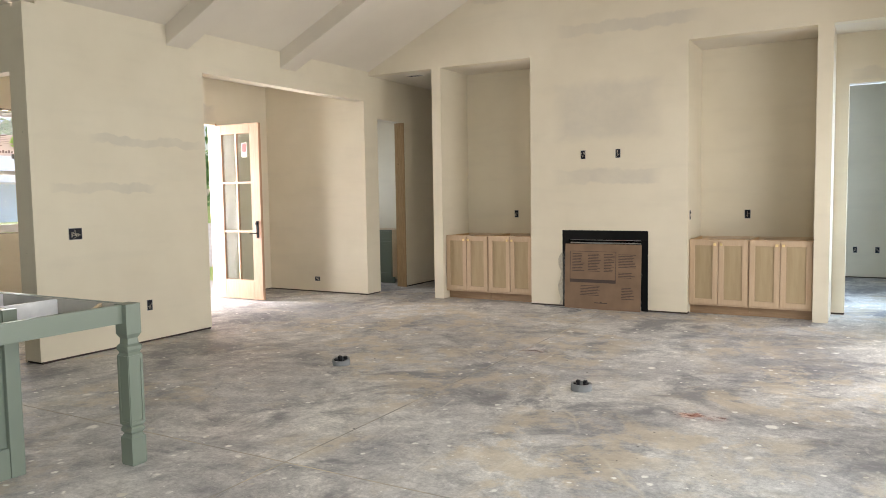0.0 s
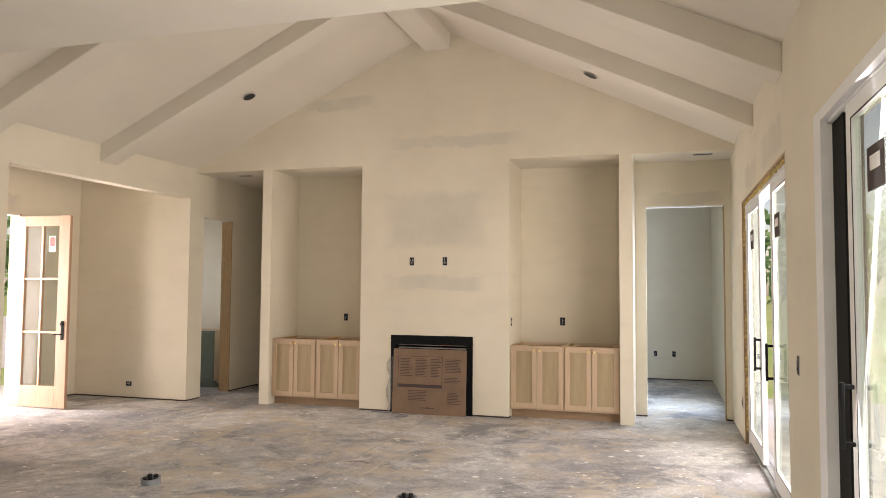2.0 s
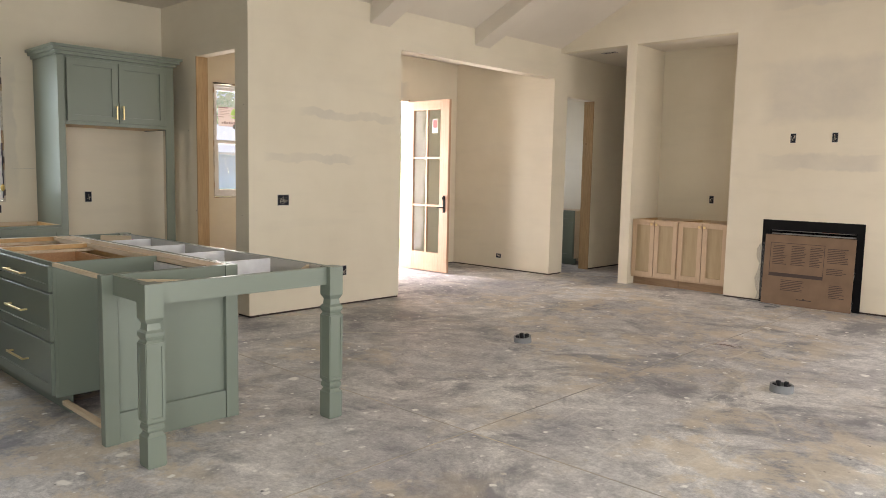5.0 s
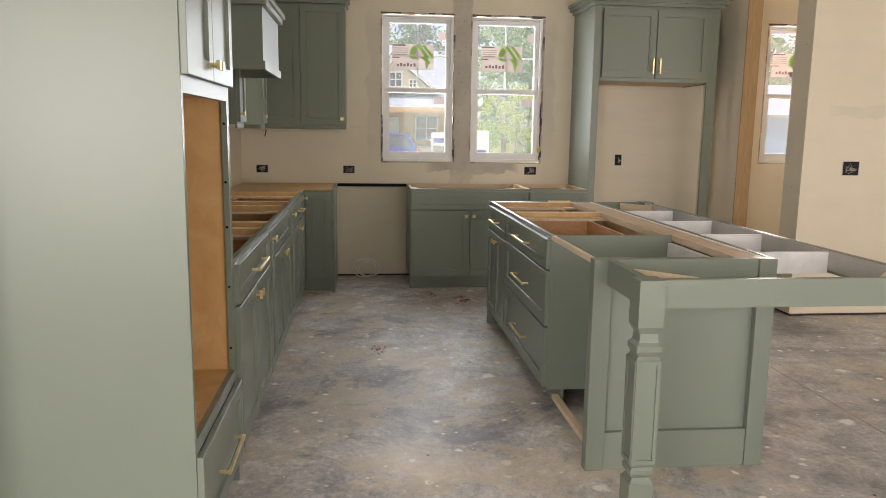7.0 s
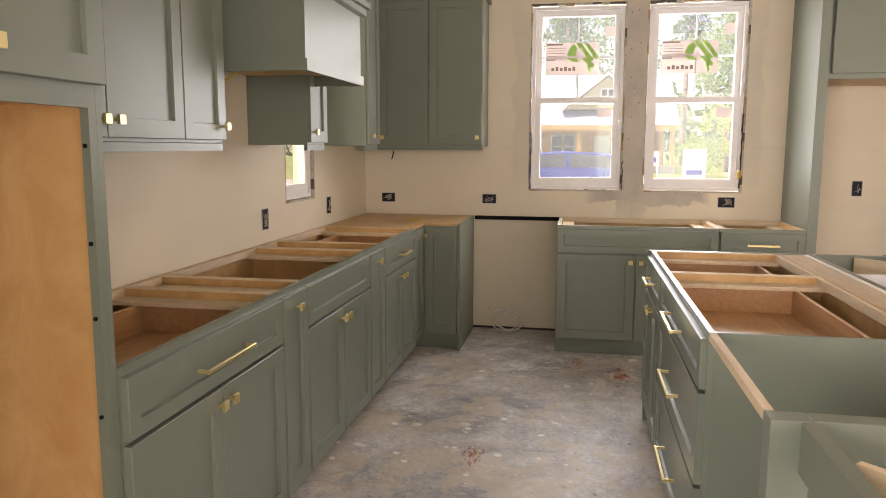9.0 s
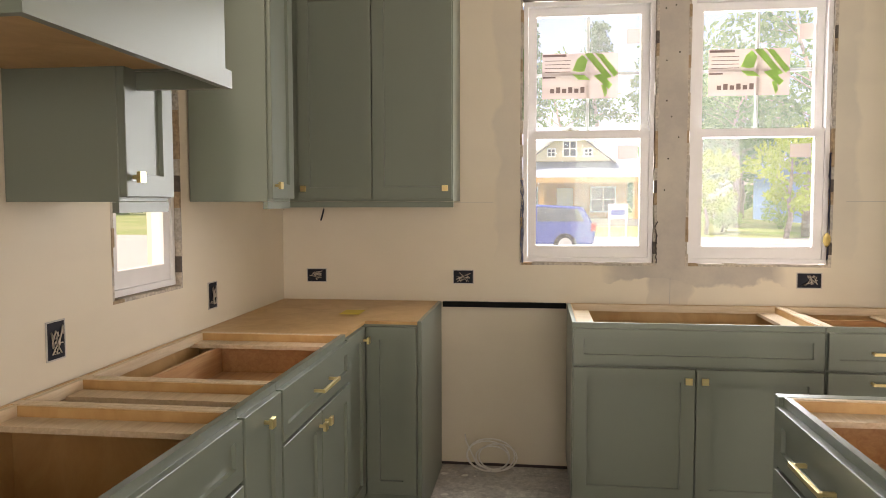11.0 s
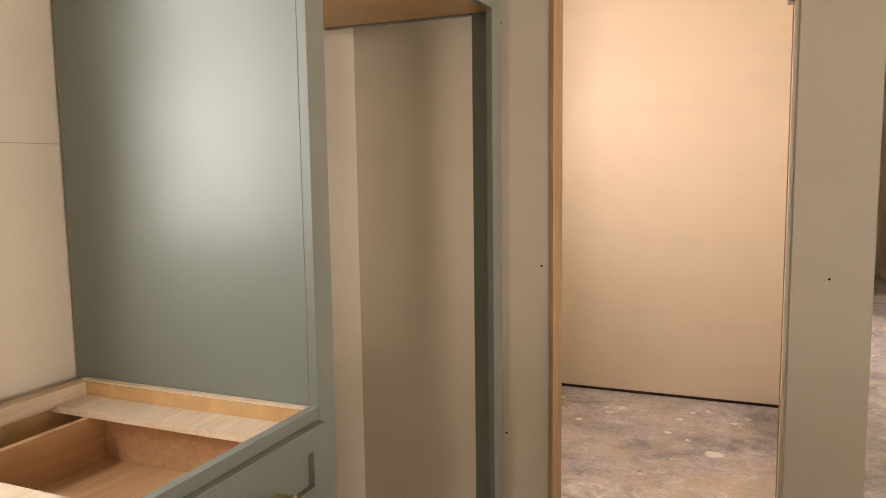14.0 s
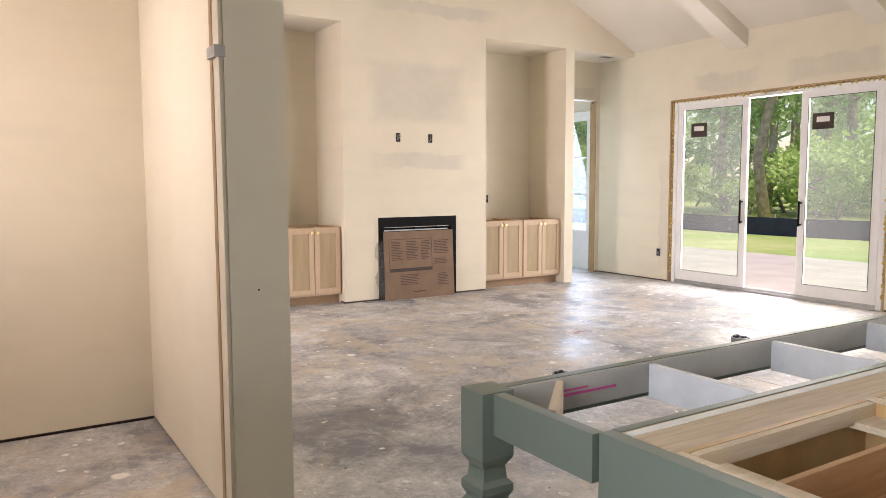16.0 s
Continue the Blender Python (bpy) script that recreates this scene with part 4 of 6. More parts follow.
def window(name, m, w, h, seed, labels=True):
    """A double-hung window. Its opening is w by h from the origin; the room lies towards -y."""
    win = tagged(thing(name, m, "white vinyl double-hung window in a raw unfinished opening", "window"), kind="structure")
    part("rough_lining", rough_edge(w, h, 0.05, M["torn"], seed), M["torn"], win, "torn raw edge with wood shims")
    f = 0.022
    part("window_frame", boxes((0.016, 0.016 + f, 0.02, 0.1, 0.016, h - 0.02), (w - 0.016 - f, w - 0.016, 0.02, 0.1, 0.016, h - 0.02), (0.016 + f, w - 0.016 - f, 0.02, 0.1, 0.016, 0.016 + f), (0.016 + f, w - 0.016 - f, 0.02, 0.1, h - 0.02 - f, h - 0.02)),
         M["vinyl"], win)
    mid = h * 0.49
    a, z = 0.039, 0.039
    sash(win, a, w - a, mid - 0.02, h - 0.043, 0.062, True)
    sash(win, a, w - a, z, mid + 0.022, 0.03, False, 0.042, 0.06)
    if labels:
        lab = part("paper_label", boxes((w * 0.16, w * 0.72, 0.0735, 0.0745, h * 0.63, h * 0.8)), M["pink"], win, "translucent pink factory label")
        bm = bmesh.new()
        lx, lz, lw, lh = w * 0.16, h * 0.63, w * 0.56, h * 0.17
        for shape in (((0.40, 0.62), (0.46, 0.86), (0.53, 0.97), (0.6, 0.84), (0.56, 0.6), (0.5, 0.58)), ((0.4, 0.54), (0.56, 0.52), (0.64, 0.4), (0.48, 0.42)), ((0.56, 0.98), (0.66, 1.0), (0.92, 0.46), (0.84, 0.42)),
                      ((0.7, 1.0), (0.8, 0.97), (1.0, 0.55), (0.95, 0.46)), ((0.68, 0.5), (0.78, 0.54), (0.93, 0.3), (0.88, 0.2)), ((0.78, 0.28), (0.84, 0.34), (0.86, 0.1), (0.83, 0.02))):
            prism(bm, [(lx + lw * u, lz + lh * v) for u, v in shape], 0.0722, 0.0732)
        part("leaf_mark", bm, M["leafgreen"], lab, "green leaf shape")
        part("print_bar", boxes((w * 0.165, w * 0.34, 0.0722, 0.0732, h * 0.788, h * 0.797), (w * 0.165, w * 0.26, 0.0722, 0.0732, h * 0.708, h * 0.714), *[(w * (0.22 + 0.045 * q), w * (0.25 + 0.045 * q), 0.0722, 0.0732, h * 0.652, h * (0.668 + 0.006 * (q % 2))) for q in range(6)], *[(w * 0.18, w * 0.37, 0.0722, 0.0732, h * (0.73 + 0.014 * q), h * (0.7325 + 0.014 * q)) for q in range(4)]), M["faded"], lab, "dark print")
        part("paper_label", boxes((w * 0.78, w * 0.9, 0.0725, 0.0745, h * 0.83, h * 0.885)), M["pink"], win)
        part("paper_label", boxes((w * 0.72, w * 0.865, 0.0425, 0.0435, h * 0.4, h * 0.45)), M["pink"], win)
    return win


def wx(y0, z0):
    """A pose for a window in a wall whose room side faces +x."""
    return pose(XK, y0, z0, 0, 0, 90)


window("window_1", wx(WIN[0][0], WZ[0]), WIN[0][1] - WIN[0][0], WZ[1] - WZ[0], 1)
window("window_2", wx(WIN[1][0], WZ[0]), WIN[1][1] - WIN[1][0], WZ[1] - WZ[0], 2)
window("window_3", wx(PWIN[0], 1.085), PWIN[1] - PWIN[0], 1.325, 3)
window("window_4", pose(SWIN[1], YL, 1.06, 0, 0, 180), SWIN[1] - SWIN[0], 1.35, 4, False)
# unseen bathroom window, added as an opening for its lamp
window("window_6_unseen", pose(-7.6, 10.1, 1.2, 0, 0, 90), 0.8, 1.0, 6, False)
# torn house wrap and foam beside the kitchen windows
for k, (yy, za, zb, seed) in enumerate(((3.088, 1.10, 1.62, 8), (3.085, 1.75, 2.3, 9), (2.275, 1.08, 1.3, 10), (1.606, 1.08, 1.5, 12))):
    bm = bmesh.new()
    rng = random.Random(seed)
    zs = np.linspace(za, zb, 15)
    left = [bm.verts.new((XK + 0.002 + rng.uniform(0, 0.012), yy - rng.uniform(0.004, 0.016), z)) for z in zs]
    right = [bm.verts.new((XK - 0.01 + rng.uniform(0, 0.008), yy + rng.uniform(0.0, 0.006), z + rng.uniform(-0.01, 0.01))) for z in zs]
    for i in range(14):
        bm.faces.new((left[i], right[i], right[i + 1], left[i + 1]))
    bmesh.ops.solidify(bm, geom=bm.faces[:], thickness=0.001)
    tagged(part("house_wrap", bm, plain("torn_house_wrap", ((0.05, 0.06, 0.11), (0.5, 0.46, 0.42), (0.12, 0.1, 0.09), (0.1, 0.12, 0.2))[k], 0.7)), "torn crumpled house wrap beside the window", "house wrap", "house wrap strips")
bm = bmesh.new()
bmesh.ops.create_icosphere(bm, subdivisions=2, radius=0.022, matrix=Matrix.Translation((XK + 0.004, 3.075, 1.2)) @ Matrix.Diagonal((0.7, 0.8, 1.6, 1)))
tagged(part("foam_blob", bm, M["foam"], smooth=True), "cream spray foam blob at the window edge", "foam")


def slider_panel(parent, y0, y1, x, handle_at, seed):
    st, z0, z1 = 0.085, 0.05, SZ - 0.06
    p = part("sliding_panel", boxes((x, x + 0.04, y0, y0 + st, z0, z1), (x, x + 0.04, y1 - st, y1, z0, z1), (x, x + 0.04, y0 + st, y1 - st, z0, z0 + 0.13), (x, x + 0.04, y0 + st, y1 - st, z1 - 0.09, z1)), M["vinyl"], parent, "white vinyl sliding panel", bevel=0.002)
    # this pane's pale veil imitates glare over the view
    g = part("pane", boxes((x + 0.017, x + 0.022, y0 + st, y1 - st, z0 + 0.13, z1 - 0.09)), M["veiled_glass"], p, "clear glass with veiling glare painted in")
    g.visible_shadow = False
    part("gasket", boxes((x - 0.001, x + 0.002, y0 + st, y0 + st + 0.006, z0 + 0.13, z1 - 0.09), (x - 0.001, x + 0.002, y1 - st - 0.006, y1 - st, z0 + 0.13, z1 - 0.09), (x - 0.001, x + 0.002, y0 + st, y1 - st, z1 - 0.096, z1 - 0.09), (x - 0.001, x + 0.002, y0 + st, y1 - st, z0 + 0.13, z0 + 0.136)), M["rubber"], p)
    if handle_at is not None:
        bm = bmesh.new()
        for z in (0.87, 1.12):
            box(bm, x - 0.045, x, handle_at - 0.008, handle_at + 0.008, z - 0.01, z + 0.01)
        box(bm, x - 0.058, x - 0.04, handle_at - 0.011, handle_at + 0.011, 0.85, 1.14)
        part("handle", bm, M["black"], p, "matt black pull handle", bevel=0.003)
    s = part("paper_label", boxes((x + 0.0125, x + 0.0155, (y0 + y1) / 2 + 0.08, (y0 + y1) / 2 + 0.33, 1.95, 2.13)), M["ink_and_gap"], p, "dark factory sticker")
    part("print_bar", boxes((x + 0.0105, x + 0.012, (y0 + y1) / 2 + 0.13, (y0 + y1) / 2 + 0.28, 2.03, 2.09)), M["white"], s)
    return p


def sliding_door(name, y0, y1, panels, seed, raw=True):
    d = tagged(thing(name, pose(0, 0, 0), "white sliding patio door with black handles, standing partly open", "sliding door"), kind="structure")
    x = XS + 0.035
    part("door_frame", boxes((x - 0.005, x + 0.12, y0 + 0.045, y0 + 0.105, 0, SZ - 0.03), (x - 0.005, x + 0.12, y1 - 0.105, y1 - 0.045, 0, SZ - 0.03), (x - 0.005, x + 0.12, y0 + 0.105, y1 - 0.105, SZ - 0.075, SZ - 0.03)), M["vinyl"], d, bevel=0.003)
    part("track", boxes((x - 0.01, x + 0.13, y0 + 0.105, y1 - 0.105, 0.002, 0.03), (x + 0.02, x + 0.026, y0 + 0.105, y1 - 0.105, 0.03, 0.048), (x + 0.075, x + 0.081, y0 + 0.105, y1 - 0.105, 0.03, 0.048)), M["steel"], d, "metal bottom track")
    for p0, p1, dx, hand in panels:
        slider_panel(d, p0, p1, x + dx, hand, seed)
    if not raw:
        part("jamb", boxes((XS - 0.004, x - 0.006, y1 - 0.18, y1 - 0.004, 0.0, SZ - 0.004), (x - 0.006, x + 0.1, y1 - 0.18, y1 - 0.106, 0.0, SZ - 0.08)), M["vinyl"], d, "wide white vinyl jamb")
        part("channel", boxes((x + 0.015, x + 0.1, y1 - 0.425, y1 - 0.181, 0.05, SZ - 0.08)), M["black"], d, "black rubber weatherstrip channel")
        part("head", boxes((XS - 0.003, x - 0.006, y0 + 0.05, y1 - 0.18, SZ - 0.06, SZ - 0.004)), M["vinyl"], d)
        return d
    b = rough_edge(y1 - y0, SZ, 0.1, M["lumber"], seed, 0.02, False)
    lin = part("rough_lining", b, M["lumber"], d, "exposed framing lumber round the door")
    lin.matrix_basis = pose(XS + 0.003, y1, 0, 0, 0, -90)
    rng = random.Random(seed)
    fb = bmesh.new()
    spots = [(y1 - 0.032, z) for z in np.arange(0.15, SZ - 0.05, 0.055)] + [(y, SZ - 0.024) for y in np.arange(y0 + 0.1, y1 - 0.1, 0.06)] + [(y0 + 0.032, z) for z in np.arange(0.15, SZ - 0.05, 0.06)]
    for y, z in spots:
        r = rng.uniform(0.012, 0.024)
        bmesh.ops.create_icosphere(fb, subdivisions=1, radius=r, matrix=Matrix.Translation((x - 0.012 + rng.uniform(-0.006, 0.006), y + rng.uniform(-0.008, 0.008), z)) @ Matrix.Diagonal((0.7, 1, rng.uniform(0.9, 1.9), 1)))
    part("spray_foam", fb, M["foam"], d, "bulging cream spray foam", smooth=True)
    return d


sliding_door("door_1", *SLIDERS[0], [(7.82, 8.89, 0.0, 7.865), (6.21, 7.13, 0.0, 7.085)], 11)
sliding_door("door_2", *SLIDERS[1], [(3.31, 4.56, 0.0, 4.515), (2.20, 3.38, 0.055, None)], 12, False)

# glazed bedroom door in the outer wall
bd = tagged(thing("door_4", pose(XS + 0.05, 10.56, 0), "closed white half-glazed outer door of the bedroom", "door"), kind="structure")
part("door_leaf", boxes((0, 0.045, 0, 0.12, 0.01, 2.46), (0, 0.045, 0.8, 0.92, 0.01, 2.46), (0, 0.045, 0.12, 0.8, 0.01, 0.62), (0, 0.045, 0.12, 0.8, 2.32, 2.46)), M["vinyl"], bd, bevel=0.002)
g = part("pane", boxes((0.02, 0.025, 0.12, 0.8, 0.62, 2.32)), M["glass"], bd)
g.visible_shadow = False
for z in (1.18, 1.75):
    part("muntin", boxes((0.012, 0.033, 0.12, 0.8, z - 0.012, z + 0.012)), M["vinyl"], bd)

# front door, swung inwards
fd = tagged(thing("door_3", pose(-7.5, 8.495, 0.012, 0, 0, 0), "open fir front door with six glass panes", "door"), kind="structure")
DW, DH, DT = 0.87, 2.44, 0.045
part("door_stile", boxes((0.0, 0.165, -DT, 0, 0, DH)), M["fir"], fd, bevel=0.002)
part("door_stile", boxes((DW - 0.165, DW, -DT, 0, 0, DH)), M["fir"], fd, bevel=0.002)
part("door_rail", boxes((0.166, DW - 0.166, -DT, 0, 0, 0.27)), M["fir"], fd, bevel=0.002)
part("door_rail", boxes((0.166, DW - 0.166, -DT, 0, DH - 0.13, DH)), M["fir"], fd, bevel=0.002)
xm, gz0, gz1 = DW / 2, 0.271, DH - 0.131
rows = [gz0 + (gz1 - gz0) * k / 3 for k in range(4)]
part("muntin", boxes((xm - 0.014, xm + 0.014, -DT + 0.005, -0.005, gz0, gz1)), M["fir"], fd)
for z in rows[1:3]:
    part("muntin", boxes((0.166, xm - 0.0145, -DT + 0.005, -0.005, z - 0.014, z + 0.014), (xm + 0.0145, DW - 0.166, -DT + 0.005, -0.005, z - 0.014, z + 0.014)), M["fir"], fd)
for z0, z1 in zip(rows, rows[1:]):
    for x0, x1 in ((0.166, xm - 0.015), (xm + 0.015, DW - 0.166)):
        g = part("pane", boxes((x0, x1, -0.026, -0.02, z0 + 0.015, z1 - 0.015)), M["clear"], fd)
        g.visible_shadow = False
part("paper_label", boxes((xm + 0.10, xm + 0.2, -0.03, -0.027, 1.98, 2.18)), M["white"], fd)
part("paper_label", boxes((xm + 0.11, xm + 0.19, -0.032, -0.0305, 2.05, 2.17)), plain("red_print", (0.4, 0.05, 0.04)), fd, "small red and white sticker")
bm = bmesh.new()
box(bm, DW - 0.085, DW - 0.045, -DT - 0.008, -DT, 0.86, 1.1)
tube(bm, [(DW - 0.065, -DT - 0.008, 0.93), (DW - 0.065, -DT - 0.05, 0.93), (DW - 0.16, -DT - 0.055, 0.93)], 0.009)
tube(bm, [(DW - 0.065, -DT - 0.006, 1.06), (DW - 0.065, -DT - 0.03, 1.06)], 0.02, 10)
part("handle", bm, M["black"], fd, "dark lever handle and lock")
structure("trim", boxes((-7.64, -7.49, 8.496, 8.52, 0, 2.49), (-7.64, -7.49, 7.48, 7.5, 0, 2.49)), M["fir"], "fir jamb of the front doorway")
structure("trim_pantry_jamb", boxes((-6.615, -6.60, 4.657, 4.783, 0.002, 2.548)), M["lumber"], "bare stud lining the pantry opening")
structure("trim_pantry_stud", boxes((-5.88, -5.865, 4.664, 4.776, 0.002, 2.548)), M["wall"], "drywall return of the pantry opening")
structure("trim_pantry_edge", boxes((-5.8825, -5.8803, 4.738, 4.775, 0.002, 2.548)), M["lumber"], "exposed stud edge in the pantry opening")
structure("trim_hall_jamb", boxes((XW - 0.163, XW + 0.004, 10.565, 10.58, 0.002, 2.543)), M["lumber"], "bare stud lining the hall doorway")
structure("trim_bedroom_jamb", boxes((1.288, 1.30, 10.352, 10.468, 0.002, 2.588)), M["lumber"], "bare stud lining the bedroom doorway")
structure("trim_bedroom_head", boxes((0.385, 1.288, 10.353, 10.467, 2.576, 2.589)), M["vinyl"], "pale head of the bedroom doorway")

# ---- fireplace wall ----
MG = "raw maple niche cabinets"
for x0, w in ((-4.455, 0.645), (-3.807, 0.645), (-1.20, 0.645), (-0.552, 0.645)):
    lay = [("door", 0.008, 0.125, w / 2 - 0.012, 0.735, "r"), ("door", w / 2 + 0.004, 0.125, w / 2 - 0.012, 0.735, "l")]
    base_cabinet(pose(x0, 9.765, 0), w, lay, "raw maple two-door cabinet built into the niche", depth=0.66, height=0.872, mat=M["maple"], drawer_top=False, group=MG, name="niche_cabinet", rails=True)

fp = thing("fireplace_insert", pose(-2.19, YF - 0.006, 0), "black metal gas fireplace insert with open front", "fireplace")
bm = bmesh.new()
for q in ((-0.535, 0.535, 0, 0.03, 0.85, 0.965), (-0.535, -0.46, 0, 0.03, 0.0, 0.85), (0.46, 0.535, 0, 0.03, 0.0, 0.85)):
    box(bm, *q)
part("surround", bm, M["black"], fp, bevel=0.002)
part("firebox", boxes((-0.46, 0.46, 0.42, 0.44, 0.0, 0.9), (-0.465, -0.445, 0.035, 0.42, 0, 0.9), (0.445, 0.465, 0.035, 0.42, 0, 0.9), (-0.445, 0.445, 0.035, 0.42, 0.88, 0.9)), M["black"], fp)
part("louvre", boxes((-0.445, 0.445, 0.04, 0.05, 0.84, 0.87), (-0.445, 0.445, 0.05, 0.06, 0.80, 0.815)), M["steel"], fp, "grey metal louvre")
part("tag", boxes((0.1, 0.26, 0.036, 0.039, 0.845, 0.865)), M["orange"], fp, "orange warning tape")
cb = thing("cardboard_sheet", pose(-2.20, YF - 0.075, 0, -3.2, 0, 0), "printed brown cardboard sheet leaning on the fireplace", "cardboard")
part("sheet", boxes((-0.475, 0.475, 0, 0.008, 0.0, 0.80)), M["card"], cb, bevel=0.001)
bm = bmesh.new()
rng = random.Random(5)
for cx0, cx1, z0, z1 in ((-0.38, -0.22, 0.46, 0.68), (-0.18, -0.02, 0.46, 0.68), (0.02, 0.16, 0.46, 0.68), (0.2, 0.42, 0.52, 0.68), (-0.27, -0.02, 0.16, 0.29), (0.24, 0.4, 0.14, 0.28), (0.2, 0.4, 0.4, 0.46)):
    z = z1
    while z > z0:
        box(bm, cx0, cx1 - rng.uniform(0, 0.05), -0.0015, -0.0003, z - 0.007, z)
        z -= 0.019
pr = part("print_bar", bm, M["ink_and_gap"], cb, "small dark printing")
tagged(pr, kind="stuff")
part("print_band", boxes((-0.41, 0.17, -0.0015, -0.0003, 0.325, 0.365)), M["ink_and_gap"], cb, "dark printed band")
part("print_frame", boxes((-0.41, -0.405, -0.0015, -0.0003, 0.365, 0.71), (0.165, 0.17, -0.0015, -0.0003, 0.365, 0.71), (-0.405, 0.165, -0.0015, -0.0003, 0.705, 0.71)), M["ink_and_gap"], cb)
part("slot", boxes((-0.09, 0.07, -0.0018, -0.0003, 0.075, 0.085), (-0.02, 0.0, -0.0018, -0.0003, 0.085, 0.095)), M["ink_and_gap"], cb)
for s0, n in ((-0.47, 9), (0.44, 9)):
    bm = bmesh.new()
    va = [bm.verts.new((s0 - (0.09 if s0 < 0 else -0.02) + 0.025 * math.sin(i * 1.7), 0.035 + 0.012 * math.cos(i * 2.3), 0.02 + i * 0.085)) for i in range(n)]
    vb = [bm.verts.new((s0 + 0.01 + 0.012 * math.sin(i * 2.1 + 1), 0.012, 0.02 + i * 0.085)) for i in range(n)]
    for i in range(n - 1):
        bm.faces.new((va[i], vb[i], vb[i + 1], va[i + 1]))
    bmesh.ops.solidify(bm, geom=bm.faces[:], thickness=0.002)
    part("plastic_wrap", bm, M["plastic"], cb, "crumpled clear plastic wrap", smooth=True)
bm = bmesh.new()
tube(bm, [(-2.95, 9.6, 0.006), (-2.7, 9.56, 0.006), (-2.5, 9.5, 0.007), (-2.4, 9.42, 0.006), (-2.43, 9.35, 0.006), (-2.52, 9.3, 0.006)], 0.006, 6)
tagged(part("gas_hose", bm, M["pipe"], smooth=True), "thin grey hose lying on the slab", "hose")


# ---- outlets, vents, lamps ----
def outlet(m, w=0.058, h=0.095, seed=0, pale=False):
    """A box let into the wall; its room side is -y."""
    o = thing("outlet_box", m, "open black electrical box with loose wires", "outlet", "outlet boxes")
    t = 0.004
    part("rim", boxes((-w / 2 - t, w / 2 + t, -0.004, 0.0, -h / 2 - t, -h / 2), (-w / 2 - t, w / 2 + t, -0.004, 0.0, h / 2, h / 2 + t), (-w / 2 - t, -w / 2, -0.004, 0, -h / 2, h / 2), (w / 2, w / 2 + t, -0.004, 0, -h / 2, h / 2)), M["mud"], o)
    part("box", boxes((-w / 2, w / 2, -0.003, -0.001, -h / 2, h / 2)), M["box"], o)
    rng = random.Random(seed)
    for k in range(6 if w > 0.07 else 3):
        b = bmesh.new()
        pts = [(rng.uniform(-w, w) * 0.38, -0.006 - 0.006 * (j % 2), rng.uniform(-h, h) * 0.38) for j in range(4)]
        tube(b, pts, 0.0022, 5)
        part("wire", b, M["wire"] if k else M["rubber"], o, smooth=True)
    return o


def on_kitchen(y, z):
    return pose(XK, y, z, 0, 0, 90)


for i, (y, z, w, h) in enumerate(((0.517, 1.0, 0.10, 0.065), (1.30, 1.0, 0.10, 0.065), (3.0, 1.0, 0.11, 0.07), (3.853, 1.11, 0.062, 0.10))):
    outlet(on_kitchen(y, z), w, h, i)
for i, x in enumerate((-6.48, -5.465)):
    outlet(pose(x, YL, 1.0, 0, 0, 180), 0.075, 0.105, 10 + i)
outlet(pose(XW, 5.044, 1.127, 0, 0, 90), 0.125, 0.1, 20)
outlet(pose(XW, 5.807, 0.371, 0, 0, 90), 0.06, 0.1, 21)
for i, x in enumerate((-2.455, -2.02)):
    outlet(pose(x, YF, 1.892), 0.055, 0.1, 30 + i)
outlet(pose(-0.662, 10.44, 1.141), 0.062, 0.1, 33)
outlet(pose(-3.694, 10.44, 1.146), 0.055, 0.095, 34)
outlet(pose(-1.205, 9.80, 1.15, 0, 0, 90), 0.06, 0.1, 35)
outlet(pose(-6.57, 9.545, 0.20), 0.09, 0.06, 36)
outlet(pose(XS, 9.155, 0.393, 0, 0, -90), 0.062, 0.1, 37)
outlet(pose(XS, 5.72, 1.10, 0, 0, -90), 0.066, 0.11, 38)
outlet(pose(-4.60, 10.25, 1.17, 0, 0, -90), 0.055, 0.095, 41)
outlet(pose(0.43, 14.4, 0.45), 0.055, 0.09, 39)
outlet(pose(0.74, 14.4, 0.45), 0.055, 0.09, 40)


def can_light(x, y, side):
    z = RIDGE - abs(x - RX) * SLOPE
    tilt = math.degrees(math.atan(SLOPE)) * -side
    c = thing("recessed_light", pose(x, y, z - 0.004, 0, -tilt, 0), "empty recessed ceiling light housing in the vault", "recessed light", "recessed lights")
    b = bmesh.new()
    r0, r1 = 0.085, 0.072
    ring = [[b.verts.new((r * math.cos(k * math.tau / 24), r * math.sin(k * math.tau / 24), zz)) for k in range(24)] for r, zz in ((r0, 0.0), (r0, -0.004), (r1, -0.004), (r1, 0.0))]
    for a, d in zip(ring, ring[1:]):
        for k in range(24):
            b.faces.new((a[k], a[(k + 1) % 24], d[(k + 1) % 24], d[k]))
    part("rim", b, M["mud"], c)
    # flat disc, coloured dark for the shade inside the open can
    b = bmesh.new()
    bmesh.ops.create_circle(b, cap_ends=True, radius=0.071, segments=24, matrix=Matrix.Translation((0, 0, -0.0055)))
    bmesh.ops.solidify(b, geom=b.faces[:], thickness=0.002)
    part("housing", b, M["rubber"], c, "flat dark disc painted as the shaded hole")


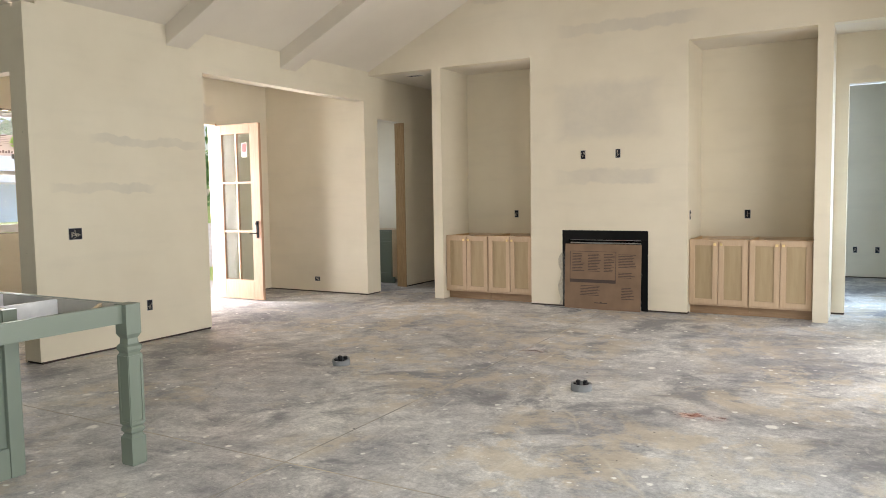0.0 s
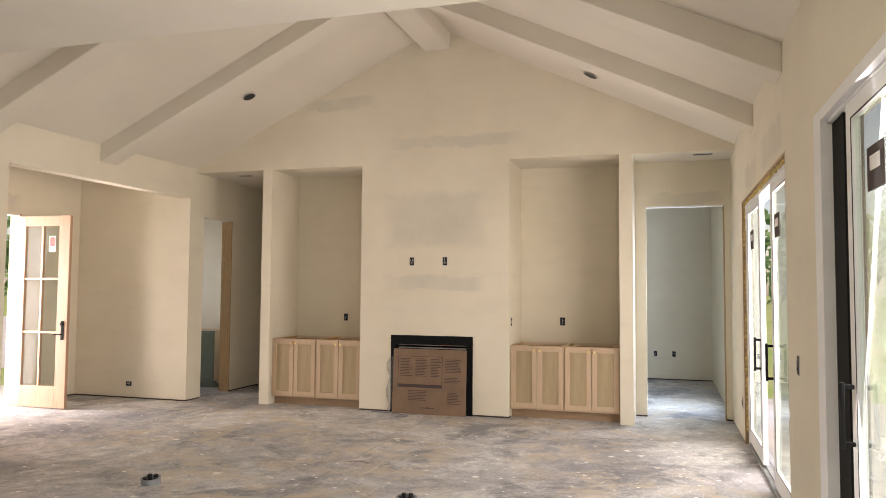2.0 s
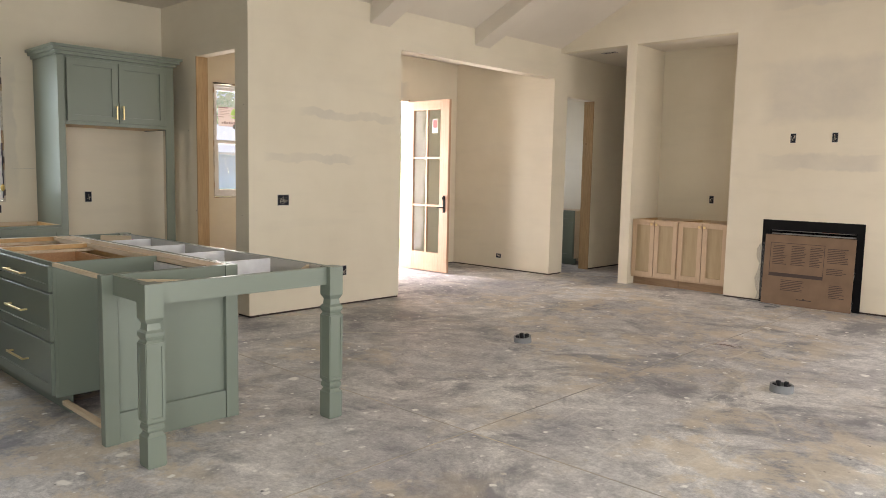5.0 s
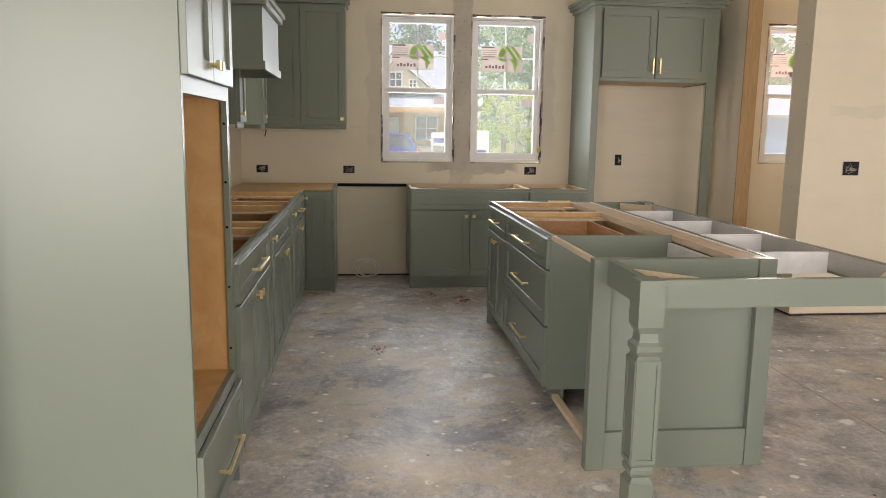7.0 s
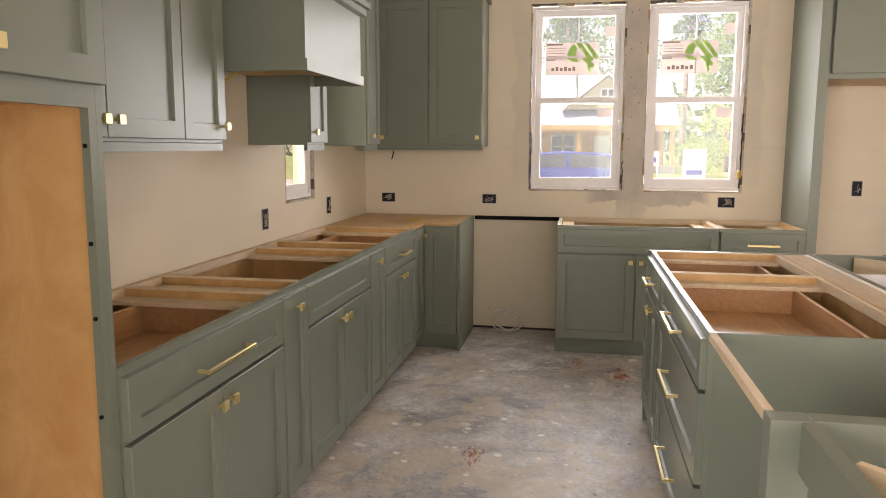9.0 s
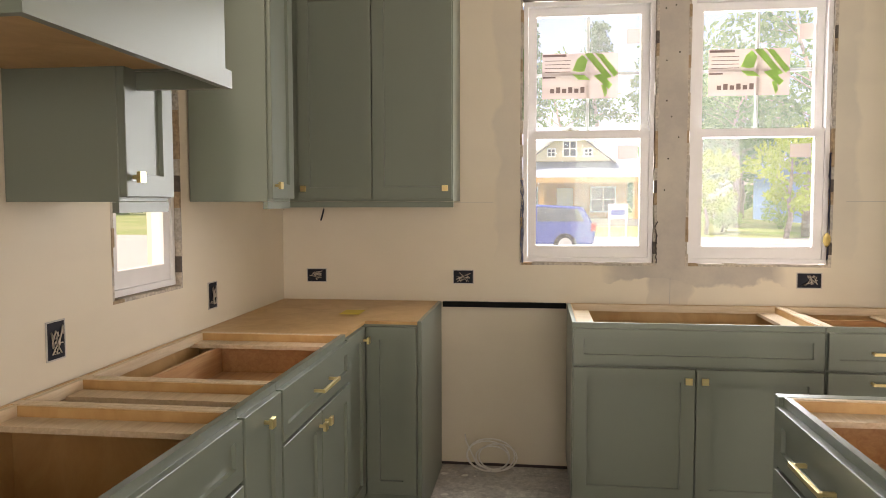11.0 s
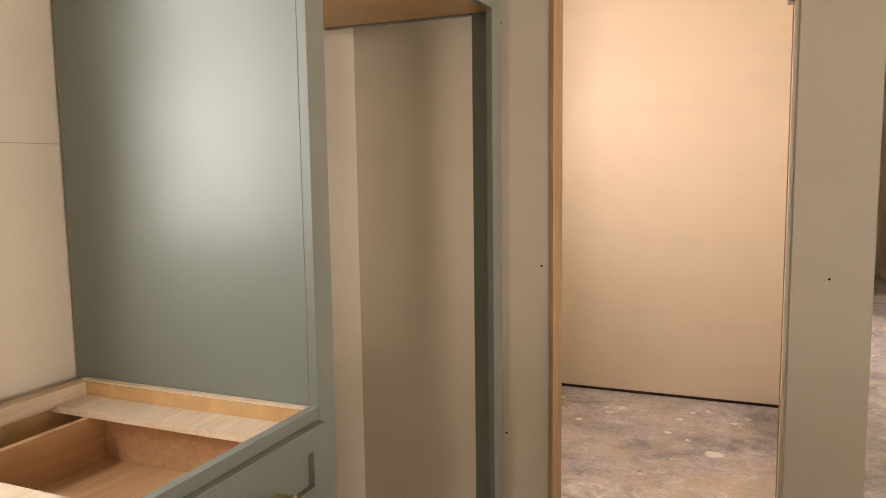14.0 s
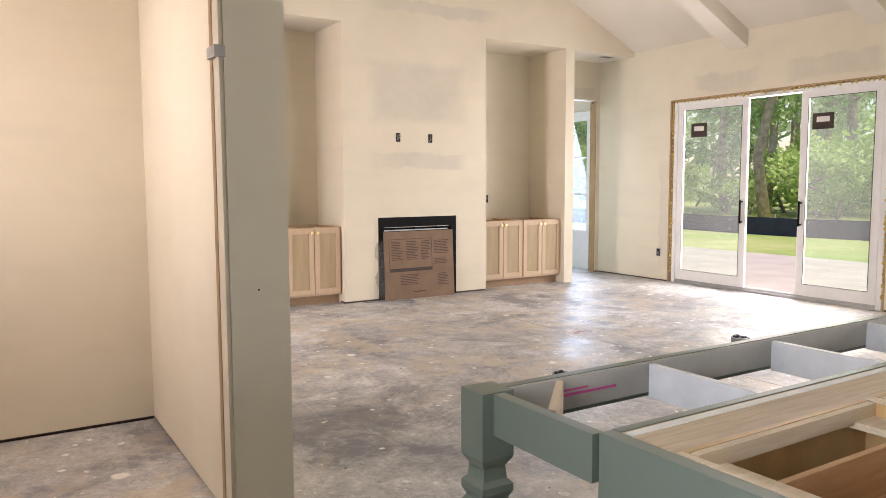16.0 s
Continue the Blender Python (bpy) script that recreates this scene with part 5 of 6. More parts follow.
can_light(-4.21, 8.65, -1)
can_light(-0.16, 9.0, 1)
for x, y, w, l in ((-5.09, 10.04, 0.09, 0.22), (1.04, 9.9, 0.11, 0.22)):
    v = thing("ceiling_vent", pose(x, y, NICHE - 0.001), "small slotted ceiling vent in the passage", "vent", "ceiling vents")
    part("frame", boxes((-l / 2, l / 2, -w / 2, -w / 2 + 0.01, -0.006, 0), (-l / 2, l / 2, w / 2 - 0.01, w / 2, -0.006, 0), (-l / 2, -l / 2 + 0.01, -w / 2 + 0.01, w / 2 - 0.01, -0.006, 0), (l / 2 - 0.01, l / 2, -w / 2 + 0.01, w / 2 - 0.01, -0.006, 0)), M["mud"], v)
    part("backing", boxes((-l / 2 + 0.01, l / 2 - 0.01, -w / 2 + 0.01, w / 2 - 0.01, -0.002, 0)), M["box"], v)
    for k in range(4):
        xx = -l / 2 + 0.03 + k * (l - 0.06) / 3
        part("slat", boxes((xx - 0.004, xx + 0.004, -w / 2 + 0.01, w / 2 - 0.01, -0.006, -0.002)), M["mud"], v)

# ---- things on the slab ----
for x, y, lean in ((-3.27, 5.84, 8), (-1.185, 5.96, 0)):
    p = thing("floor_pipe", pose(x, y, 0, lean, 0, 0), "grey plastic conduit stub in the slab", "pipe", "floor pipes")
    b = bmesh.new()
    R, r, hh = 0.075, 0.06, 0.05
    ring = [[b.verts.new((q * math.cos(k * math.tau / 24), q * math.sin(k * math.tau / 24), z)) for k in range(24)] for q, z in ((R, -0.01), (R, hh), (r, hh), (r, 0.004))]
    for a, d in zip(ring, ring[1:]):
        for k in range(24):
            b.faces.new((a[k], a[(k + 1) % 24], d[(k + 1) % 24], d[k]))
    b.faces.new(ring[-1])
    part("collar", b, M["pipe"], p)
    for k in range(5):
        a = k * 1.2
        b = bmesh.new()
        box(b, 0.045 * math.cos(a) - 0.012, 0.045 * math.cos(a) + 0.012, 0.045 * math.sin(a) - 0.012, 0.045 * math.sin(a) + 0.012, 0.012, 0.052 + 0.012 * math.sin(k))
        part("packing", b, M["rubber"], p)

bm = bmesh.new()
for k in range(4):
    cx, cy, r = 1.46 + 0.03 * math.sin(k * 2), -0.02 * k, 0.085 + 0.012 * k
    tube(bm, [(-7.30 + r * 0.25 * math.sin(a) + 0.05, cx + r * math.cos(a), 0.085 + r * 0.8 * math.sin(a) + 0.004 * k) for a in np.linspace(0, math.tau, 22)], 0.004, 5, False)
tube(bm, [(-7.352, 1.31, 0.17), (-7.3, 1.32, 0.15), (-7.25, 1.38, 0.05), (-7.26, 1.46, 0.01)], 0.004, 5)
tagged(part("cable_coil", bm, M["white"], smooth=True), "loose coil of white cable on the slab", "cable")
structure("trim_black_ledger", boxes((XK + 0.001, XK + 0.025, 1.195, 1.828, 0.845, 0.872)), M["black"], "black ledger strip in the dishwasher gap")


def splash(x, y, r, seed, mat, name, label, cat, squash=0.5):
    rng = random.Random(seed)
    b = bmesh.new()
    for k in range(60):
        a, d = rng.uniform(0, math.tau), r * rng.uniform(0.0, 1.0) ** 0.7
        rr = r * rng.uniform(0.05, 0.3)
        pts = [(x + d * math.cos(a) * 1.3 + rr * rng.uniform(0.6, 1.1) * math.cos(q), y + d * math.sin(a) * squash + rr * rng.uniform(0.4, 1.0) * squash * math.sin(q), 0.0015 + k * 0.00003) for q in np.linspace(0, math.tau, 9)[:-1]]
        b.faces.new([b.verts.new(p) for p in pts])
    tagged(part(name, b, mat), label, cat, "paint marks", "stuff")


fade = film("faded_orange_spray", (0.8, 0.28, 0.18), 0.26, 0.0)
for i, (x, y, r) in enumerate(((-4.96, 1.525, 0.09), (-6.28, 2.245, 0.16), (-2.03, 7.05, 0.13), (-0.32, 5.68, 0.14), (-2.71, 1.5, 0.14), (-6.53, 2.0, 0.1))):
    splash(x, y, r, 60 + i, fade, "spray_mark", "faded orange spray paint mark on the slab", "paint mark")

# small things on the kitchen counter run and wall
tagged(part("paper_note", boxes((-6.93, -6.80, 0.79, 0.88, 0.8795, 0.881)), plain("yellow_paper", (0.62, 0.45, 0.06), 0.7)), "yellow paper tag on the corner cabinet", "note")
bm = bmesh.new()
tube(bm, [(XK - 0.004, 0.558, 1.352), (XK + 0.02, 0.562, 1.34), (XK + 0.026, 0.556, 1.31), (XK + 0.02, 0.548, 1.292)], 0.0045, 6)
tagged(part("wire_stub", bm, M["rubber"], smooth=True), "dark cable stub hooked out of the wallboard", "cable")
for k, q in enumerate(((1.19, 1.455, 1.3845, 1.3865), (2.339, 2.342, 0.874, 1.005), (3.16, 3.62, 1.3845, 1.3865))):
    structure("trim_seam", boxes((XK - 0.001, XK + 0.0008, *q)), M["mud"], "open hairline seam between wallboards")
# plaster crumbs and debris
bm = bmesh.new()
rng = random.Random(77)
for k in range(520):
    x, y = rng.uniform(-5.4, 1.2), rng.uniform(1.3, 9.5)
    if rng.random() < 0.25:
        x, y = rng.uniform(-6.6, -2.8), rng.uniform(1.05, 2.25)
    if -5.7 < x < -2.7 and 2.25 < y < 3.7:
        continue
    s = rng.uniform(0.004, 0.016) * (2.0 if rng.random() < 0.12 else 1)
    n = 6
    a0 = rng.uniform(0, 6)
    lo = [bm.verts.new((x + s * rng.uniform(0.6, 1.3) * math.cos(a0 + q * math.tau / n), y + s * rng.uniform(0.6, 1.3) * math.sin(a0 + q * math.tau / n), 0.0005)) for q in range(n)]
    top = bm.verts.new((x, y, 0.002 + s * 0.15))
    for q in range(n):
        bm.faces.new((lo[q], lo[(q + 1) % n], top))
tagged(part("plaster_crumbs", bm, plain("plaster_crumb", (0.62, 0.59, 0.54), 0.9)), "scattered white plaster crumbs on the slab", "debris", kind="stuff")

# vanity in the bathroom beyond the hall
base_cabinet(pose(-6.95, 10.84, 0), 0.86, two_door(0.86, True, None), "dark green bathroom vanity without top", drawer_top=False, group="bathroom", depth=0.56, name="vanity")

# small things round the pantry
bm = bmesh.new()
box(bm, -5.899, -5.881, 4.70, 4.75, 1.80, 1.84), box(bm, -5.899, -5.86, 4.652, 4.6585, 1.80, 1.84), box(bm, -5.899, -5.892, 4.6585, 4.70, 1.80, 1.84)
tagged(part("tape_strip", bm, M["mud"]), "grey tape scrap on the pantry opening", "tape")
tagged(part("rubber_block", boxes((-7.0, -6.95, 5.9, 5.94, 0.0005, 0.03)), M["rubber"], bevel=0.003), "small black rubber block on the slab", "block")
tagged(part("chalk_mark", boxes((-5.42, -5.2, 3.4295, 3.4315, 0.825, 0.832), (-5.38, -5.3, 3.4295, 3.4315, 0.838, 0.843)), plain("pink_marker", (0.6, 0.1, 0.3), 0.8)), "pink marker scribble inside the island apron", "marking")
rng = random.Random(91)
for k in range(14):
    side = 2 if k % 2 else k % 3
    z = rng.uniform(0.2, 2.3)
    at = (pose(rng.uniform(-6.8, -6.62), 4.659, z) if side == 0 else pose(rng.uniform(-5.86, -5.66), 4.659, z) if side == 1 else pose(XK + 0.0008, rng.uniform(2.28, 2.4), rng.uniform(1.1, 2.4), 0, 0, 90))
    b = bmesh.new()
    bmesh.ops.create_circle(b, cap_ends=True, radius=0.004, segments=8, matrix=Matrix.Rotation(math.pi / 2, 4, "X"))
    bmesh.ops.solidify(b, geom=b.faces[:], thickness=0.0008)
    o = part("screw_head", b, M["black"], at=at)
    tagged(o, "dark drywall screw head in the wallboard", "screw", "drywall screws")


# ---- outdoors ----
def ground_mat():
    k = Mat("lawn_and_soil", 0.95)
    col = k.ramp(k.noise(0.16, 6, 0.65), 0.4, 0.62, (0.2, 0.32, 0.08), (0.36, 0.38, 0.19))
    k.color(k.mix(0.5, col, k.ramp(k.noise(2.5, 6, 0.7), 0.3, 0.7, (0.55, 0.6, 0.5), (1.1, 1.1, 1.0)), "MULTIPLY"))
    k.bump(k.noise(6, 6, 0.7), 0.5, 0.05)
    return k.m


def leaf_mat(name, a, b):
    k = Mat(name, 0.6)
    info = k.n("ShaderNodeNewGeometry").outputs["Random Per Island"]
    k.color(k.ramp(info, 0.0, 1.0, a, b))
    tl, mx = k.n("ShaderNodeBsdfTranslucent"), k.n("ShaderNodeMixShader")
    k.link(k.b.inputs["Base Color"].links[0].from_socket, tl.inputs[0])
    mx.inputs[0].default_value = 0.5
    k.link(k.b.outputs[0], mx.inputs[1]), k.link(tl.outputs[0], mx.inputs[2])
    k.link(mx.outputs[0], k.t.nodes["Material Output"].inputs[0])
    return k.m


G = dict(
    ground=ground_mat(), road=plain("pale_concrete_road", (0.46, 0.45, 0.43), 0.9, 0, 0.1, 0.6), patio=plain("patio_concrete", (0.34, 0.33, 0.32), 0.85, 0, 0.12, 1.5),
    bark=plain("bark", (0.4, 0.34, 0.28), 0.9, 0, 0.35, 5, 0.6), leaf=leaf_mat("oak_leaves", (0.1, 0.22, 0.09), (0.24, 0.4, 0.17)), bright=leaf_mat("young_leaves", (0.3, 0.45, 0.06), (0.5, 0.6, 0.15)),
    needle=leaf_mat("pine_needles", (0.1, 0.19, 0.09), (0.2, 0.33, 0.16)), shrub=leaf_mat("shrub_leaves", (0.22, 0.4, 0.1), (0.46, 0.62, 0.24)), slim=leaf_mat("woodland_leaves", (0.22, 0.4, 0.16), (0.46, 0.62, 0.32)),
    fence=plain("silt_fence_fabric", (0.02, 0.025, 0.05), 0.7, 0, 0.2, 3), tan=plain("tan_siding", (0.7, 0.4, 0.16), 0.8, 0, 0.08, 2), cream=plain("cream_gable_siding", (0.66, 0.58, 0.42), 0.8, 0, 0.05, 2),
    roof=plain("grey_shingles", (0.33, 0.4, 0.52), 0.9, 0, 0.1, 4), blue=plain("blue_lap_siding", (0.24, 0.43, 0.75), 0.7, 0, 0.05, 2), trimw=plain("white_trim", (0.8, 0.8, 0.78), 0.6, 0, 0.03, 2),
    dark=plain("dark_window_glass", (0.06, 0.08, 0.11), 0.15, 0, 0.2, 2), carblue=plain("dark_blue_car_paint", (0.04, 0.08, 0.36), 0.25, 0.1, 0.05, 2), tyre=plain("tyre_rubber", (0.02, 0.02, 0.02), 0.8),
    rim=plain("alloy_rim", (0.5, 0.5, 0.52), 0.3, 0.9), lamp=plain("red_tail_lamp", (0.4, 0.03, 0.02), 0.3), stake=plain("wooden_stake", (0.4, 0.3, 0.2), 0.9),
)
GZ = -0.2
b = bmesh.new()
n = 40
grid = [[b.verts.new((-400 + 800 * i / n, -400 + 800 * j / n, GZ)) for j in range(n + 1)] for i in range(n + 1)]
for i in range(n):
    for j in range(n):
        b.faces.new((grid[i][j], grid[i + 1][j], grid[i + 1][j + 1], grid[i][j + 1]))
structure("ground", b, G["ground"], "lawn and bare soil round the house")
structure("road", boxes((-37, -13, -160, 160, GZ, GZ + 0.012)), G["road"], "sun-bleached pale concrete street")
structure("pavement", boxes((XS + 0.16, 6.6, -4, 13, GZ, -0.06)), G["patio"], "bare concrete patio slab")
structure("pavement_porch", boxes((-9.8, -7.66, 6.3, 10.2, GZ, -0.03)), G["patio"], "bare concrete porch slab")


# trees
def leaf_cloud(b, centre, r, count, size, rng, flat=1.0):
    for _ in range(count):
        d = Vector((rng.gauss(0, 1), rng.gauss(0, 1), rng.gauss(0, 1) * flat)).normalized() * r * rng.random() ** 0.4
        p = centre + d
        u = Vector((rng.gauss(0, 1), rng.gauss(0, 1), rng.gauss(0, 1))).normalized()
        w = u.orthogonal().normalized()
        s = size * rng.uniform(0.6, 1.3)
        b.faces.new([b.verts.new(p + u * s * a + w * s * c) for a, c in ((-1, 0), (0, -0.45), (1, 0), (0, 0.45))])


def tree(name, h, spread, seed, leaves, label, first=0.3, pine=False, count=70, clumps=26, size=0.2):
    rng = random.Random(seed)
    t = thing(name, pose(0, 0, 0), label, "tree", "trees")
    b = bmesh.new()
    lean = [Vector((rng.uniform(-0.25, 0.25) * k, rng.uniform(-0.25, 0.25) * k, h * k / 5)) for k in range(6)]
    r0 = h * 0.016 + 0.05
    tube(b, lean, [r0 * (1 - 0.17 * k) for k in range(6)], 8)
    c = bmesh.new()
    for i in range(clumps):
        f = first + (1 - first) * (i + rng.random()) / clumps
        k = min(4.99, f * 5)
        base = lean[int(k)].lerp(lean[int(k) + 1], k - int(k))
        a = i * 2.4 + rng.uniform(-0.4, 0.4)
        reach = spread * ((1.15 - f) if pine else (0.45 + 0.75 * math.sin(math.pi * min(1, (f - first) / (1.02 - first))))) * rng.uniform(0.55, 1.1)
        tip = base + Vector((math.cos(a) * reach, math.sin(a) * reach, reach * (0.1 if pine else 0.45)))
        tube(b, [base, base.lerp(tip, 0.5) + Vector((0, 0, 0.08 * reach)), tip], [r0 * 0.3 * (1.1 - f), r0 * 0.18 * (1.1 - f), 0.01], 5)
        leaf_cloud(c, tip, spread * (0.26 if pine else 0.34) * rng.uniform(0.7, 1.2), count, size, rng, 0.5 if pine else 0.8)
        leaf_cloud(c, base.lerp(tip, 0.55), spread * 0.25, count // 2, size, rng, 0.6)
    part("trunk", b, G["bark"], t, smooth=True)
    part("crown", c, leaves, t, "loose crown of small leaves")
    return t


oak = tree("tree", 11, 3.6, 21, G["leaf"], "tall leafy tree with a broken crown", 0.28)
slim = tree("tree", 13, 2.6, 22, G["slim"], "slender tall woodland tree with high crown", 0.3)
pine = tree("tree", 17, 3.0, 23, G["needle"], "tall pine with a bare trunk and thin crown", 0.5, True)
young = tree("tree", 4.2, 1.5, 24, G["bright"], "small yellow-green young tree", 0.25, False, 60, 18, 0.13)
shrub = tree("shrub", 2.4, 1.5, 25, G["shrub"], "dense green woodland shrub", 0.08, False, 60, 20, 0.13)
oak.matrix_basis = pose(-38.5, 13.6, GZ)
young.matrix_basis = pose(-36.2, 12.0, GZ)
slim.matrix_basis = pose(21.4, 21.3, GZ)
pine.matrix_basis = pose(-70, 7, GZ)
shrub.matrix_basis = pose(20, 17.5, GZ)
rng = random.Random(31)
for x, y, kind, s in ((-44, 14.5, young, 1.1), (-40, 9.6, young, 0.85), (-50, 13.5, oak, 0.9), (-62, 16.5, oak, 1.0), (-56, 12, slim, 0.8), (-75, 1, pine, 1.1), (-72, -6, pine, 1.0), (-78, 12, pine, 1.15), (-74, 20, oak, 1.2), (-70, 38, oak, 1.2), (-82, 30, pine, 1.1),
                      (-66, 45, oak, 1.1), (-50, 36, oak, 0.75), (-80, -14, oak, 1.3), (-68, -18, pine, 1.0), (-84, 4, oak, 1.4), (-84, 22, oak, 1.4), (-46, 8.8, shrub, 0.8), (-48, 15.5, shrub, 0.7), (-43, 11, shrub, 0.6)):
    copy_thing(kind, pose(x, y, GZ, 0, 0, rng.uniform(0, 360)) @ Matrix.Scale(s, 4))
for i in range(38):
    x, y = rng.uniform(24, 62), rng.uniform(4, 64)
    kind = (slim, slim, oak, slim, pine)[i % 5]
    copy_thing(kind, pose(x, y, GZ, 0, 0, rng.uniform(0, 360)) @ Matrix.Scale(rng.uniform(0.8, 1.25), 4))
for i in range(30):
    copy_thing(shrub, pose(rng.uniform(20, 34), rng.uniform(6, 44), GZ, 0, 0, rng.uniform(0, 360)) @ Matrix.Scale(rng.uniform(0.6, 1.3), 4))
for i in range(10):
    copy_thing((oak, slim)[i % 2], pose(rng.uniform(-22, 0), rng.uniform(-26, -14), GZ, 0, 0, rng.uniform(0, 360)) @ Matrix.Scale(rng.uniform(0.7, 1.0), 4))

# distant tree line, ragged
b = bmesh.new()
rng = random.Random(41)
for i in range(260):
    a = math.tau * i / 260
    R = rng.uniform(95, 120)
    for j in range(3):
        p = Vector((math.cos(a) * R - 5, math.sin(a) * R + 10, rng.uniform(1, 11)))
        leaf_cloud(b, p, rng.uniform(2.5, 4.5), 26, 1.1, rng)
tagged(part("far_woods", b, G["leaf"]), "far ragged line of leafy woods", "woods", kind="stuff")

# silt fence behind the patio
sf = thing("silt_fence", pose(0, 0, GZ), "low navy silt fence on wooden stakes", "fence")
b = bmesh.new()
pts = [(13.2 + 0.25 * math.sin(k * 0.9), -4 + k * 1.6) for k in range(28)]
for (x0, y0), (x1, y1) in zip(pts, pts[1:]):
    v = [b.verts.new(q) for q in ((x0, y0, 0), (x1, y1, 0), (x1 + 0.03, y1, 0.52), (x0 + 0.03, y0, 0.52))]
    b.faces.new(v)
bmesh.ops.remove_doubles(b, verts=b.verts, dist=0.001)
bmesh.ops.solidify(b, geom=b.faces[:], thickness=0.01)
part("fabric", b, G["fence"], sf)
for x, y in pts[::2]:
    part("stake", boxes((x + 0.03, x + 0.06, y - 0.02, y + 0.02, 0, 0.62)), G["stake"], sf)


# houses across the street
def house_window(parent, x, y, z, w, h, cols=2):
    """A window on a wall that faces +x."""
    f = part("window", boxes((x, x + 0.06, y - w / 2, y - w / 2 + 0.09, z, z + h), (x, x + 0.06, y + w / 2 - 0.09, y + w / 2, z, z + h), (x, x + 0.06, y - w / 2 + 0.09, y + w / 2 - 0.09, z, z + 0.09), (x, x + 0.06, y - w / 2 + 0.09, y + w / 2 - 0.09, z + h - 0.09, z + h),
                             *[(x, x + 0.05, y - w / 2 + w * k / cols - 0.04, y - w / 2 + w * k / cols + 0.04, z + 0.09, z + h - 0.09) for k in range(1, cols)], (x, x + 0.05, y - w / 2 + 0.09, y + w / 2 - 0.09, z + h / 2 - 0.03, z + h / 2 + 0.03)), G["trimw"], parent)
    part("pane", boxes((x + 0.005, x + 0.02, y - w / 2 + 0.05, y + w / 2 - 0.05, z + 0.05, z + h - 0.05)), G["dark"], f)


h1 = thing("house", pose(0, 0, GZ), "tan bungalow with a grey roof, porch and gabled dormer", "house", "houses across the street")
part("wall", boxes((-63, -54.6, -8, 7.6, 0, 3.1)), G["tan"], h1)
b = bmesh.new()
prism(b, [(-52.3, 2.95), (-58.6, 6.75), (-65, 2.95), (-65, 3.15), (-58.6, 7.0), (-52.3, 3.15)], -8.6, 8.3)
part("roof", b, G["roof"], h1, "pale grey shingle roof")
part("fascia", boxes((-52.3, -52.2, -8.6, 8.3, 2.8, 3.14)), G["tan"], h1)
b = bmesh.new()
prism(b, [(1.0, 4.25), (3.7, 6.35), (6.4, 4.25)], -58, -53.2, "x")
part("dormer", b, G["cream"], h1, "cream gable dormer")
b = bmesh.new()
prism(b, [(0.7, 4.1), (3.7, 6.45), (6.7, 4.1), (6.7, 4.3), (3.7, 6.68), (0.7, 4.3)], -58.5, -53.0, "x")
part("dormer_roof", b, G["trimw"], h1)
for y, w, hh in ((3.7, 0.95, 1.1), (2.5, 0.6, 0.6), (4.9, 0.6, 0.6)):
    house_window(h1, -53.2, y, 4.5, w, hh)
for y in (-6.5, -1.5, 0.8, 6.0):
    house_window(h1, -54.6, y, 0.85, 1.7, 1.75)
part("front_door", boxes((-54.62, -54.5, 2.9, 4.0, 0.3, 2.5)), G["trimw"], h1)
for y in (-8.2, -3.8, 1.9, 7.9):
    part("porch_post", boxes((-52.7, -52.4, y - 0.15, y + 0.15, 0, 2.94)), G["tan"], h1)
part("porch", boxes((-54.6, -52.3, -8.4, 8.1, 0, 0.45)), G["patio"], h1)
for k in range(36):
    y = -8 + k * 0.27
    part("baluster", boxes((-52.55, -52.5, y, y + 0.05, 0.45, 1.25)), G["dark"], h1)

h2 = thing("house", pose(0, 0, GZ), "bright blue lap-sided house with white windows", "house", "houses across the street")
b = bmesh.new()
prism(b, [(20.5, 0), (33.4, 0), (33.4, 4.2), (26.9, 7.6), (20.5, 4.2)], -72, -60, "x")
part("wall", b, G["blue"], h2)
b = bmesh.new()
prism(b, [(19.9, 4.0), (26.9, 7.7), (34.0, 4.0), (34.0, 4.25), (26.9, 7.98), (19.9, 4.25)], -72.4, -59.6, "x")
part("roof", b, G["roof"], h2)
for k in range(24):
    part("lap_board", boxes((-59.995, -59.97, 20.5, 33.4, k * 0.175, k * 0.175 + 0.16)), G["blue"], h2)
for y, z, w, hh in ((22.0, 1.1, 0.9, 1.7), (23.3, 1.1, 0.9, 1.7), (25.6, 2.4, 1.5, 0.5), (28.2, 2.4, 1.5, 0.5), (31.0, 2.4, 1.5, 0.5)):
    house_window(h2, -59.96, y, z, w, hh, 3 if w > 1 else 2)
part("wing", boxes((-66, -58.5, 33.41, 44, 0, 3.1)), G["blue"], h2)
b = bmesh.new()
prism(b, [(-58.1, 3.0), (-62.3, 5.6), (-66.4, 3.0), (-66.4, 3.2), (-62.3, 5.85), (-58.1, 3.2)], 33.41, 44.5)
